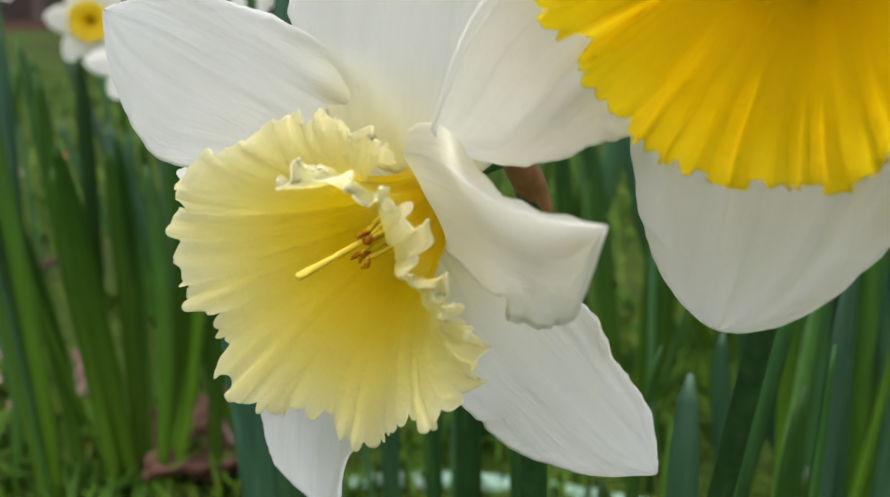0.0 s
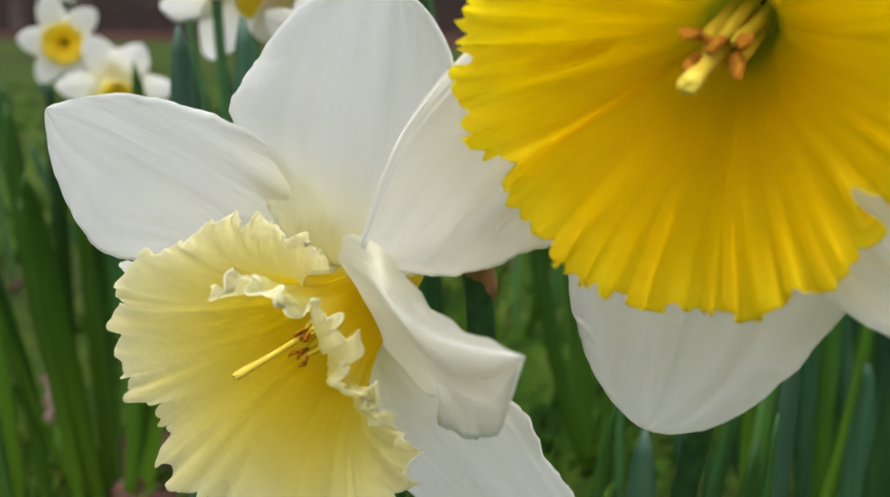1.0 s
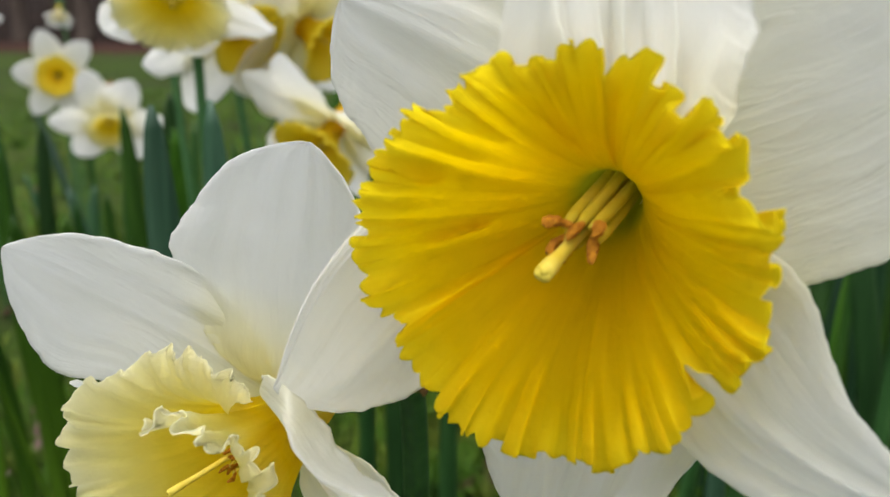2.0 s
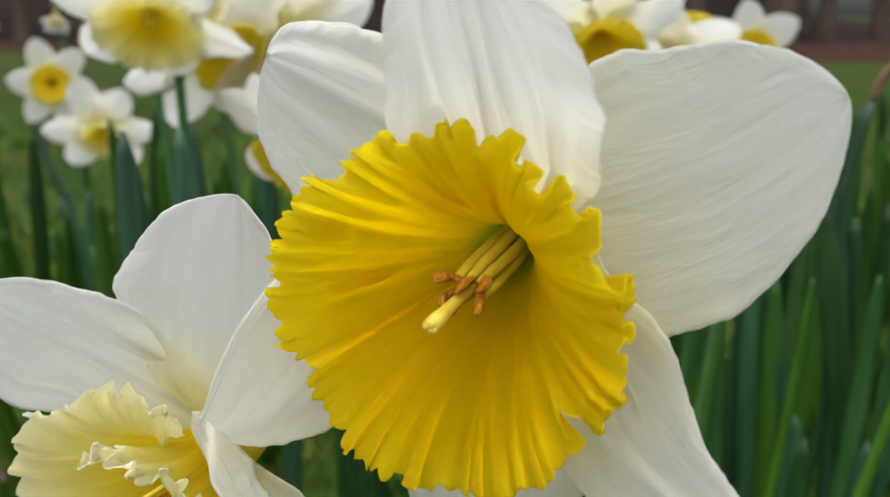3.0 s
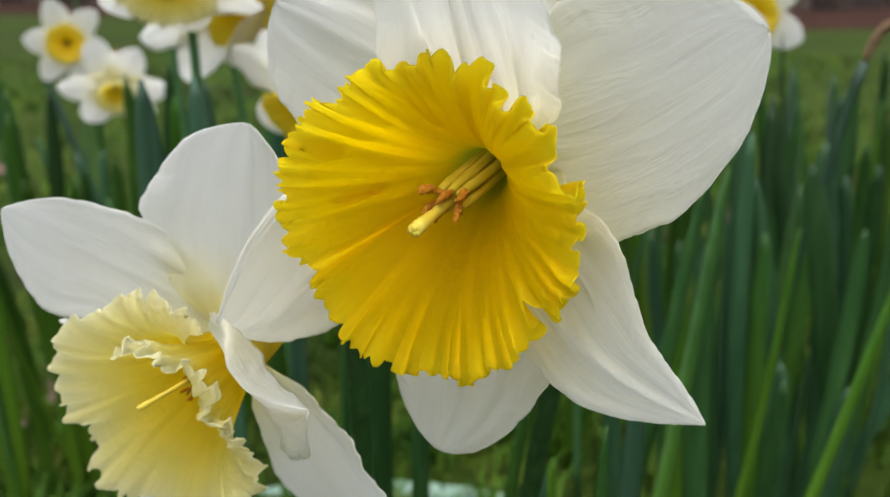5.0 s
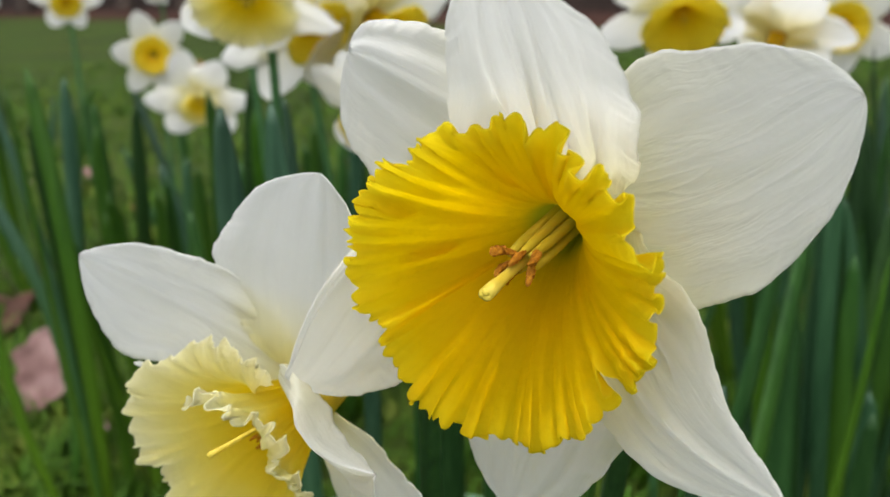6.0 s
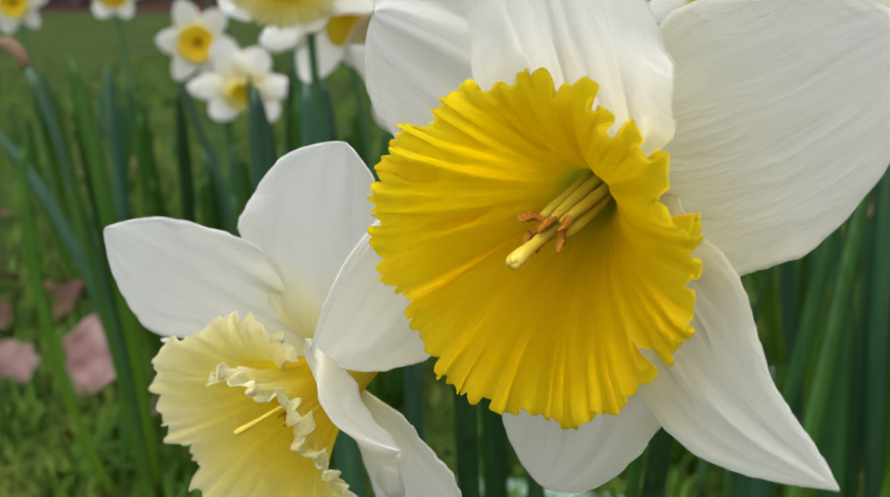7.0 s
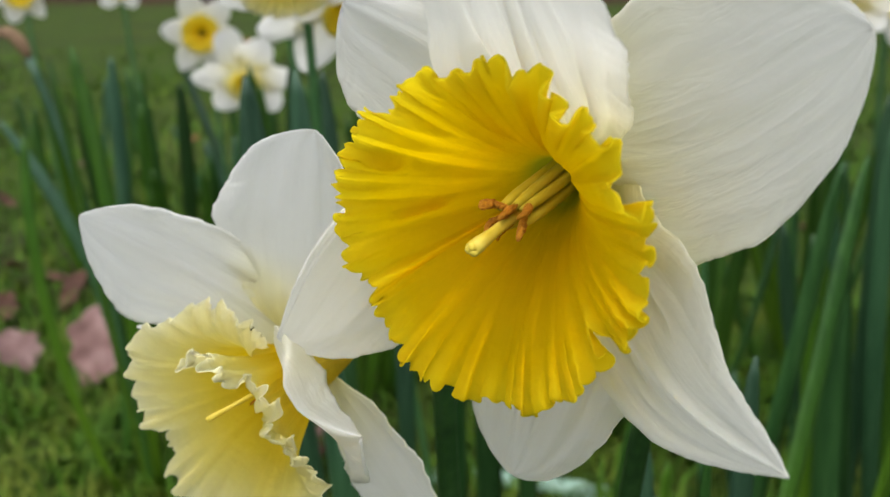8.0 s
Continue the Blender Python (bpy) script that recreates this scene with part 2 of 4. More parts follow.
def petal(parent, q, mat, seed, pleat=0.00035, nu=84, nv=49, wave=0.0006, crease=0.0008, thick=0.0003, fold=None, tip=0.0006, hem=0.00034):
    """One tepal. q: compass angle, length, rise, bow, sweep, half widths, two shape powers, twist, cup, shoulders."""
    az, length, rise, bn, bs, w_l, w_r, p, k, tw, cup, e_l, e_r = q
    az, rise, tw = radians(az), radians(rise), radians(tw)
    rad, up = np.array([math.cos(az), math.sin(az), 0]), np.array([0, 0, 1.0])
    d = rad * math.cos(rise) + up * math.sin(rise)
    n = -rad * math.sin(rise) + up * math.cos(rise)
    sd = -np.cross(d, n)
    sd2, n2 = sd * math.cos(tw) + n * math.sin(tw), -sd * math.sin(tw) + n * math.cos(tw)
    rng = np.random.RandomState(seed)
    ph = rng.uniform(0, 6.28, 8)
    m = p / (p + k)
    verts, uvs = [], []
    for i in range(nu):
        s = 0.02 + 0.98 * (1 - (1 - i / (nu - 1)) ** 1.5)
        g = (s / m) ** p * (max(1 - s, 0) / (1 - m)) ** k
        c = rad * 0.004 + s * length * d + 4 * s * (1 - s) * (bn * n + bs * sd)
        c = c + d * tip * max(0.0, (s - 0.965) / 0.035) ** 2
        for j in range(nv):
            v = -1 + 2 * j / (nv - 1)
            edge = 1 + 0.012 * math.sin(s * 23 + ph[0] + v) + 0.008 * math.sin(s * 51 + ph[1] - 2 * v) + 0.012 * noise.noise(Vector((s * 38, v * 2, seed)))
            belly = math.exp(-((s - 0.5) / 0.13) ** 2)
            w = (w_r * (1 + e_r * belly) if v > 0 else w_l * (1 + e_l * belly)) * g * v * edge
            half = (w_l + w_r) / 2
            h = v * v * g * cup * half
            h += pleat * g * (math.sin(v * 7 + ph[2] + s) + 0.6 * math.sin(v * 15 + ph[3] - 2 * s))
            h += wave * g * v * v * (math.sin(s * 9 + ph[4] + (2 if v > 0 else 0)) + 0.7 * math.sin(s * 21 + ph[5]))
            h -= crease * g * math.exp(-(v / 0.12) ** 2)
            rim = max(0.0, (abs(v) - 0.55) / 0.45)
            if rim and hem:
                run = s * length * 520 + 5 * abs(v) + (9 if v > 0 else 0)
                h += hem * g ** 0.5 * rim ** 1.4 * (1.5 * noise.noise(Vector((run, v * 2.2, seed))) + noise.noise(Vector((run * 2.1, v * 3, seed + 5))))
            if fold:
                h += fold(s, v) * half
            verts.append(c + w * sd2 + h * n2)
            uvs.append((0.5 + 0.5 * v * (0.35 + 0.65 * g), s))
    ob = mesh_ob("petal", verts, grid_faces(nu, nv), mat, parent, uvs)
    return shell(ob, thick)


def corona(parent, table, throat, mat, seed, span=(0, 360), overlap=0.0, medium=19, fine=100, ruffle=0.0013, swell=None, nu=48, nv=860, thick=0.00045, cone=0.5, flute=0.0010, scallop=0.05, lobe=0.05, fizz=0.2, z0=0.006, shift=(0.0, 0.0), curl=lambda deg: 0.0, omega=0.55, second=0.6, crimp=0.0004, bumps=(), ribs=0.35, frill=lambda deg: 1.0):
    """The cup: a funnel from the throat to a ruffled, scalloped rim. table: angle, rim radius, rim height; the sheet may overlap itself at the rim."""
    ang, rad, hgt = zip(*table)
    closed = overlap == 0
    period = 360 if closed else None
    a0, a1 = span
    tail = 4
    verts, uvs = [], []

    def section(R, Z, u):
        w = min(u, 1)
        r = throat + (R - throat) * (cone * w + (1 - cone) * w ** 1.9)
        z = z0 + (Z - z0) * (1 - (1 - w) ** 1.15)
        if u > 1:
            r += (R - throat) * (u - 1)
            z += Z * (u - 1) * 0.45
        return r, z

    for i in range(nu + tail):
        u = max(0, (i - tail) / (nu - 1))
        u = u if u < 0.6 else 0.6 + 0.4 * (1 - (1 - (u - 0.6) / 0.4) ** 1.25)
        for j in range(nv):
            f = j / (nv - 1)
            base = a0 + (a1 - a0) * f
            deg = base + overlap * (f - 0.5) * u ** 3
            R, Z = float(np.interp(deg, ang, rad, period=period)), float(np.interp(deg, ang, hgt, period=period))
            th = math.radians(deg)
            c, s = math.cos(th), math.sin(th)
            side = 0 if closed else 2.0 * f
            n1 = noise.noise(Vector((c * 1.3, s * 1.3, seed + side)))
            n2 = noise.noise(Vector((c * 3.2, s * 3.2, seed + 3 + side)))
            n3 = noise.noise(Vector((c * 5.5, s * 5.5, seed + 7 + side + 0.8 * u)))
            n4 = noise.noise(Vector((c * 11, s * 11, seed + 9 + side + u)))
            n5 = noise.noise(Vector((c * 2.5, s * 2.5, seed + 15 + side)))
            k = swell(deg) if swell else 1.0
            calm = 1.0 if closed else min(1.0, 0.15 + min(f, 1 - f) / 0.045)
            ur = max(0.0, (u - 0.55) / 0.45)
            p1 = medium * th + 6.0 * n1 + 4.0 * n2
            p2 = medium * 2.3 * th + 5.0 * n2 + 3.0 * n5
            amp = min(1.35, max(0.1, 0.7 + 1.5 * n5))
            amp2 = min(1.5, max(0.1, 0.7 - 1.9 * n5 + 1.3 * n3))
            bead = abs(math.sin(fine * 0.5 * th + 5.0 * n2 + 2 * n3)) ** 0.75
            ext = 1 + (scallop * ((bead - 0.7) * max(0.12, 0.55 + 0.9 * n5) + 0.7 * n4) + lobe * (1.0 * n3 + 0.8 * n2 - 0.25 * math.sin(p1))) * u ** 7
            uu = u * min(ext, 1.05)
            r, z = section(R, Z, uu)
            r1, z1 = section(R, Z, min(uu, 1) - 0.02 if uu > 0.02 else 0.02)
            r2, z2 = section(R, Z, min(max(uu, 0.04), 1))
            dr, dz = r2 - r1, z2 - z1
            q = math.hypot(dr, dz) or 1
            nr, nz = -dz / q, dr / q
            w1 = 0.05 * u ** 1.5 + 0.95 * u ** (6.5 - 1.2 * k)
            w2 = (0.12 * u + 0.88 * ur ** 2.0) / k
            h = calm * ruffle * k * (amp * math.sin(p1) * w1 + second * amp2 * math.sin(p2) * w2 + (fizz * math.sin(fine * th + 7 * n2 + 2 * n3) + 0.3 * n4) * ur ** 5)
            h -= curl(deg) * ur ** 1.6 * (1 + 0.8 * n3)
            h += flute * (1.4 * n3 + 0.5 * n2 + ribs * n4) * u ** 1.3
            for at, wide, mid, long, high in bumps:
                turn = (deg - at - 14 * (u - mid) + 180) % 360 - 180
                if abs(turn) < 3 * wide:
                    h += high * math.exp(-(turn / wide) ** 2) * math.exp(-((u - mid) / long) ** 4)
            h += frill(deg) * crimp * ur ** 1.5 * (0.45 + 0.75 * max(0.0, k - 0.8)) * (noise.noise(Vector((r * c * 430, r * s * 430, z * 430 + seed))) + 0.6 * noise.noise(Vector((r * c * 900, r * s * 900, z * 900))))
            slip = -calm * omega * ruffle * k * (amp * math.sin(2 * p1 + 0.5) * w1 * ur + second * amp2 * math.sin(2 * p2 + 0.4) * w2)
            th += slip / max(r, 0.004)
            c, s = math.cos(th), math.sin(th)
            r, z = r + nr * h, z + nz * h
            if i < tail:
                r, z = throat * (0.86 + 0.14 * i / tail), -0.012 + (0.012 + z0) * i / tail
            off = max(0.0, 1 - u) ** 1.5 * min(1.0, max(0.0, (z + 0.012) / (z0 + 0.012)))
            verts.append((r * c + shift[0] * off, r * s + shift[1] * off, z))
            uvs.append((f * 3, u))
    ob = mesh_ob("corona", verts, grid_faces(nu + tail, nv), mat, parent, uvs)
    return shell(ob, thick)


def stamens(parent, tip, anther_at, throat_r, rng_seed, root_at, size=1.0):
    """Style with its stigma and six stamens, out of the throat along local z."""
    rng = np.random.RandomState(rng_seed)
    t = Vector(tip)
    rt = Vector(root_at)
    pts = bezier(rt - Vector((0, 0, 0.008)), rt + (t - rt) * 0.25, rt + (t - rt) * 0.65, t, 14)
    rr = [0.0009 * size] * 10 + [0.0009 * size, 0.0010 * size, 0.0012 * size, 0.0012 * size]
    style = tube("style", pts, rr, STYLE, parent, 14, "pale yellow style with a swollen stigma")
    way = (pts[-1] - pts[-2]).normalized()
    side = way.orthogonal().normalized()
    for k in range(3):
        o = Matrix.Rotation(2 * math.pi * k / 3 + 0.4, 3, way) @ side
        tube("stigma_lobe", [t + (o * 0.0003 - way * 0.0004) * size, t + (o * 0.0006 + way * 0.0002) * size, t + (o * 0.0007 + way * 0.0005) * size], [0.0006 * size, 0.0007 * size, 0.0004 * size], STYLE, style, 9)
    for k in range(6):
        a = 2 * math.pi * k / 6 + 0.3
        o = Vector((math.cos(a), math.sin(a), 0))
        e = Vector(anther_at) + o * 0.0014 + Vector((rng.uniform(-1, 1), rng.uniform(-1, 1), rng.uniform(-1.5, 1.5))) * 0.0009
        base = rt + o * throat_r * 0.5
        f = tube("filament", bezier(base - Vector((0, 0, 0.008)), base.lerp(e, 0.3), base.lerp(e, 0.75) + o * 0.0003, e, 10), [0.00092 * size] * 7 + [0.00080 * size, 0.00066 * size, 0.0005 * size], FILAMENT, parent, 10)
        d = (Vector((t.x, t.y, t.z)).normalized() + o * rng.uniform(0.05, 0.65)).normalized()
        n_p = 15
        bend = rng.uniform(-0.0012, 0.0016)
        pa = [e - d * 0.0016 * size + d * 0.0050 * size * i / (n_p - 1) + o * bend * math.sin(i / (n_p - 1) * 3.14) + Vector((rng.uniform(-1, 1), rng.uniform(-1, 1), 0)) * 0.00012 for i in range(n_p)]
        ra = [0.00022 * size + 0.00092 * size * math.sin(math.pi * (0.10 + 0.86 * i / (n_p - 1))) ** 0.8 * (1 + 0.22 * rng.uniform(-1, 1)) for i in range(n_p)]
        tube("anther", pa, ra, ANTHER, f, 9, "orange-brown shrivelled anther", 0.55)


def stalk(parent, m, foot, radius=0.0036, neck=0.035, mat=None, elbow=None):
    """Ovary tube behind the flower, papery spathe, and the stem down to the ground; in the flower's local space."""
    inv = m.inverted()
    back = Vector((0, 0, -0.026))
    tube("flower_tube", [(0, 0, -0.0118), (0, 0, -0.014), (0, 0, -0.019), (0, 0, -0.026), (0, 0, -0.034)], [0.0042, 0.0040, 0.0036, 0.0052, 0.0034], STEM, parent, 12, "pale green flower tube and ovary")
    world_down = inv.to_3x3() @ Vector((0, 0, -1))
    ft = inv @ Vector(foot)
    p3 = Vector((0, 0, -0.030))
    bend = inv @ Vector(elbow) if elbow else p3 + Vector((0, 0, -neck))
    under = bend + world_down * 0.03
    pts = bezier(p3, p3.lerp(bend, 0.7), bend.lerp(under, 0.1), under, 14)[:-1] + [under.lerp(ft, (i / 12) ** 1.2) for i in range(13)]
    tube("stem", pts, [radius * 0.75] * 5 + [radius] * (len(pts) - 5), mat or STEM, parent, 12, "ribbed dark green stem")
    sp = bezier(bend + world_down * 0.010, bend + world_down * 0.004, bend + Vector((0, 0, 0.004)), p3 + Vector((0, 0, 0.004)) - world_down * 0.004, 12)
    wide = (1.08, 1.22, 1.30, 1.26, 1.28, 1.30, 1.26, 1.30, 1.22, 1.0, 0.7, 0.25)
    tube("spathe", sp, [radius * q for q in wide], SPATHE, parent, 12, "dry brown papery spathe", 0.85)


# ---- the two near daffodils ----
YELLOW_PETALS = {
    "upper_right": (26.76, 0.04961, 3.835, 0.005986, -0.002951, 0.01791, 0.02066, 0.3935, 0.5254, -20.02, 0.1055, -0.0292, 0.05085),
    "top": (78.92, 0.05339, 32.03, 0.003403, -0.002022, 0.01596, 0.01228, 0.5185, 0.3573, 4.819, 0.07137, -0.07457, 0.1123),
    "upper_left": (149.6, 0.04747, -3.214, 0.0002106, -0.001549, 0.01604, 0.01781, 0.4505, 0.4128, 2.774, 0.3521, 0.1222, 0.06148),
    "bottom": (-99.02, 0.05618, 21.69, -0.001567, 0.001743, 0.02041, 0.01971, 0.4296, 0.5031, 14.5, 0.1093, 0.1273, 0.1259),
    "lower_right": (-25.72, 0.05946, 36.03, 0.002841, -0.01013, 0.01314, 0.01497, 0.3269, 0.7913, -11.93, -0.07233, -0.1067, 0.4169),
    "lower_left": (206.3, 0.0555, 44.47, -0.006587, -0.01047, 0.002997, 0.02691, 0.4809, 0.6201, -4.089, 0.1588, 0.2041, 0.01879),
}
PALE_PETALS = {
    "left": (135.3, 0.05063, 19.75, -0.000637, 0.0006678, 0.01385, 0.0196, 0.5003, 0.6603, 27.96, -0.005912, -0.04239, -0.3213),
    "top": (77.26, 0.04578, -10.73, 0.0005097, -0.0003072, 0.01708, 0.01988, 0.5155, 0.5044, 1.028, 0.25, -0.0002008, 0.197),
    "folded": (19.45, 0.05133, 32.08, -0.01412, -0.02031, -0.005095, 0.02602, 0.2774, 0.6116, -7.328, 1.615, -0.3986, -0.5484),
    "lower_right": (-42.78, 0.05043, 7.895, -0.00156, -0.00187, 0.02344, 0.01512, 0.799, 0.7204, 7.716, 0.1094, 0.119, 0.07199),
    "bottom": (-115.4, 0.06677, 8.965, 0.007794, -0.0005255, 0.01264, 0.01898, 0.4527, 0.4605, 21.95, 0.4158, -0.0214, -0.2956),
    "lower_left": (194.1, 0.04184, -4.741, 0.006761, 0.001362, 0.01986, 0.01852, 0.5015, 0.5097, -23.51, 0.2165, 0.1899, 0),
}


YELLOW_RIM = [(0, 0.0272, 0.0275), (8, 0.0262, 0.0275), (20, 0.0278, 0.0270), (30, 0.0252, 0.0272), (37, 0.0280, 0.0268), (48, 0.0272, 0.0265), (55, 0.0256, 0.0256), (60, 0.0262, 0.0250), (62.5, 0.0284, 0.0240), (66, 0.0290, 0.0234), (69, 0.0286, 0.0234), (71, 0.0264, 0.0238), (72.5, 0.0264, 0.0238), (74.5, 0.0280, 0.0230), (78, 0.0284, 0.0228), (82, 0.0278, 0.0232), (87, 0.0258, 0.0242), (92, 0.0256, 0.0248), (98, 0.0276, 0.0256), (104, 0.0284, 0.0260), (108, 0.0274, 0.0264), (111, 0.0250, 0.0266), (116, 0.0252, 0.0272), (122, 0.0242, 0.0272), (128, 0.0256, 0.0276), (150, 0.0265, 0.0275), (178, 0.0286, 0.0278), (192, 0.0288, 0.0285), (203, 0.0274, 0.0290), (206, 0.0236, 0.0293), (209, 0.0262, 0.0302),
              (225, 0.0258, 0.0340), (237, 0.0252, 0.0352), (255, 0.0265, 0.0345), (276, 0.0275, 0.0335), (295, 0.0262, 0.0345), (314, 0.0258, 0.0330), (321, 0.0245, 0.0300), (325, 0.0220, 0.0270), (329, 0.0262, 0.0300), (342, 0.0268, 0.0310)]
YELLOW_CURL = [(0, 0.0006), (40, 0.0012), (54, 0.0006), (66, 0.0012), (72, -0.0004), (78, 0.0014), (87, -0.0006), (96, -0.0026), (106, -0.0030), (111, -0.0006), (116, -0.0016), (122, 0.0), (128, -0.0010), (136, 0.0), (180, 0.0), (206, -0.0008), (215, 0.0), (360, 0.0006)]
YELLOW_BUMPS = [(152, 3.8, 0.80, 0.08, 0.0019), (181, 2.8, 0.62, 0.13, 0.0017), (98, 2.6, 0.72, 0.25, 0.0012), (168, 3.4, 0.82, 0.18, 0.0005), (139, 3.0, 0.80, 0.18, 0.0005), (122, 2.6, 0.82, 0.18, 0.0005), (238, 3.0, 0.82, 0.20, 0.0004), (262, 2.4, 0.84, 0.18, 0.0005), (290, 2.6, 0.82, 0.20, 0.0005)]
PALE_RIM = [(58, 0.0145, 0.0190), (66, 0.0158, 0.0198), (76, 0.0166, 0.0200), (85, 0.0170, 0.0198), (102, 0.0182, 0.0198), (121, 0.0207, 0.0202), (142, 0.0255, 0.0235), (167, 0.0273, 0.0260), (193, 0.0287, 0.0260), (209, 0.0308, 0.0270), (218, 0.0304, 0.0272), (221, 0.0290, 0.0266), (224, 0.0302, 0.0274), (229, 0.0312, 0.0275), (242, 0.0290, 0.0270), (268, 0.0280, 0.0262), (285, 0.0261, 0.0262), (303, 0.0242, 0.0275),
            (319, 0.0238, 0.0285), (337, 0.0212, 0.0285), (352, 0.0172, 0.0284), (366, 0.0140, 0.0282), (384, 0.0136, 0.0280), (393, 0.0136, 0.0276), (400, 0.0142, 0.0271), (404, 0.0150, 0.0267), (410, 0.0192, 0.0264), (416, 0.0220, 0.0260), (422, 0.0216, 0.0257), (432, 0.0204, 0.0254), (443, 0.0194, 0.0250), (455, 0.0178, 0.0244), (463, 0.0165, 0.0232)]


def crease_fold(s, v):
    """A flat blade on one side of a firm rib that runs out from the base, and two shallow folds on the other."""
    if v < 0:
        return 0.0
    k = min(1.0, 5 * s) * max(0.0, min(1.0, 2.0 * (0.95 - s)))
    at = 0.02 + 0.74 * s
    rib = math.exp(-((v - at) / 0.075) ** 2)
    return k * (0.25 * rib - 0.10 * math.exp(-((v - at - 0.20) / 0.09) ** 2) + 0.05 * math.exp(-((v - at - 0.38) / 0.06) ** 2))


def pleats(s, v):
    """Lengthwise folds of the upright tepal, strongest towards the cup, and a side lobe that turns over near the base."""
    k = min(1.0, 2.5 * s) * max(0.0, 1.10 - s)
    f = 0.0
    for at, deep, wide in ((-0.62, 0.045, 0.10), (-0.40, -0.05, 0.05), (-0.24, 0.04, 0.05), (-0.08, -0.055, 0.045), (0.08, 0.04, 0.05), (0.24, -0.045, 0.04), (0.40, 0.03, 0.06)):
        f += deep * math.exp(-((v - at - 0.06 * math.sin(5 * s + 9 * at)) / wide) ** 2)
    lobe = max(0.0, min(1.0, (v - 0.52 - 0.25 * (s - 0.42)) / 0.07)) * math.exp(-((s - 0.42) / 0.20) ** 2)
    groove = math.exp(-((v - 0.50 - 0.25 * (s - 0.42)) / 0.035) ** 2) * math.exp(-((s - 0.40) / 0.16) ** 2)
    return k * f * 3.2 + 0.34 * lobe - 0.14 * groove


def soft_folds(s, v):
    """Faint lengthwise folds from the base."""
    k = min(1.0, 3 * s) * max(0.0, 1 - 0.8 * s)
    return k * (0.018 * math.sin(9 * v + 1.3) + 0.012 * math.sin(19 * v + 4 * s) - 0.03 * math.exp(-((v + 0.1) / 0.06) ** 2))


def lobed_fold(s, v):
    """A side lobe that bends forward near the cup, and a soft keel from there to the tip."""
    near = 1 / (1 + math.exp((s - 0.55) / 0.03))
    k = min(1.0, 4 * s)
    lobe = max(0.0, min(1.0, (v - 0.40) / 0.12))
    keel = math.exp(-((v - 0.16 + 0.2 * (1 - s)) / 0.07) ** 2) * min(1.0, 3 * s) * min(1.0, 4 * (1 - s))
    return k * near * (0.13 * lobe - 0.07 * math.exp(-((v - 0.38) / 0.05) ** 2)) + 0.06 * keel - 0.03 * math.exp(-((v + 0.25) / 0.10) ** 2) * k * (1 - s) + soft_folds(s, v)


def ridged_fold(s, v):
    """A firm ridge beside the middle that runs down to the tip, with shallow hollows."""
    k = min(1.0, 3 * s) * min(1.0, 6 * (1 - s))
    at = -0.40 + 0.30 * s
    return k * (0.055 * math.exp(-((v - at) / 0.06) ** 2) - 0.035 * math.exp(-((v - at - 0.16) / 0.08) ** 2) + 0.025 * math.exp(-((v - 0.62) / 0.06) ** 2)) + soft_folds(s, v)


def yellow_daffodil():
    m = flower_pose((0.0135, 0.02515, 0.36856), (-0.45695, -0.84766, -0.26957))
    root = tagged(empty("daffodil", m), "large daffodil with white petals and a frilled golden-yellow cup", "flower", "near daffodils")
    for i, (key, q) in enumerate(YELLOW_PETALS.items()):
        petal(root, q, WHITE, 11 + i, pleat={"top": 0.0003, "lower_left": 0.0002}.get(key, 0.0004), nv=81 if key in ("top", "lower_left", "lower_right") else 61, crease=0.0009 if key == "lower_right" else 0.0006 if key != "lower_left" else 0.0, fold={"lower_left": crease_fold, "top": pleats, "lower_right": lobed_fold, "bottom": ridged_fold}.get(key, soft_folds))

    def swell(deg):
        d = (deg + 60) % 360
        return 0.72 + 0.80 / (1 + math.exp(-(d - 20) / 6)) / (1 + math.exp((d - 112) / 5))

    corona(root, YELLOW_RIM, 0.0046, YELLOW, 4, span=(208, 568), swell=swell, shift=(0.0010, -0.0010), ruffle=0.0014, scallop=0.07, lobe=0.06, flute=0.0013, thick=0.0003, ribs=0.15, bumps=YELLOW_BUMPS, second=0.55, frill=lambda deg: 2.0, curl=lambda deg: float(np.interp(deg % 360, *zip(*YELLOW_CURL))))
    stamens(root, (0.0002, -0.0001, 0.0303), (0.0014, 0.0006, 0.0205), 0.0046, 3, (0.0010, -0.0010, 0.006))
    stalk(root, m, (-0.009, 0.112, 0.0), 0.0028, 0.026, LEAF_DEEP, elbow=(0.0385, 0.083, 0.372))
    return root


def through_points(keys, n):
    """A smooth line through a few guide points given as (place along, x, y, z) in millimetres."""
    k = np.array(keys, dtype=float)
    t = np.linspace(k[0, 0], k[-1, 0], n)
    p = np.stack([np.interp(t, k[:, 0], k[:, c]) for c in (1, 2, 3)], 1)
    for _ in range(5):
        p[1:-1] = (p[:-2] + 2 * p[1:-1] + p[2:]) / 4
    return [Vector(q) * 0.001 for q in p]


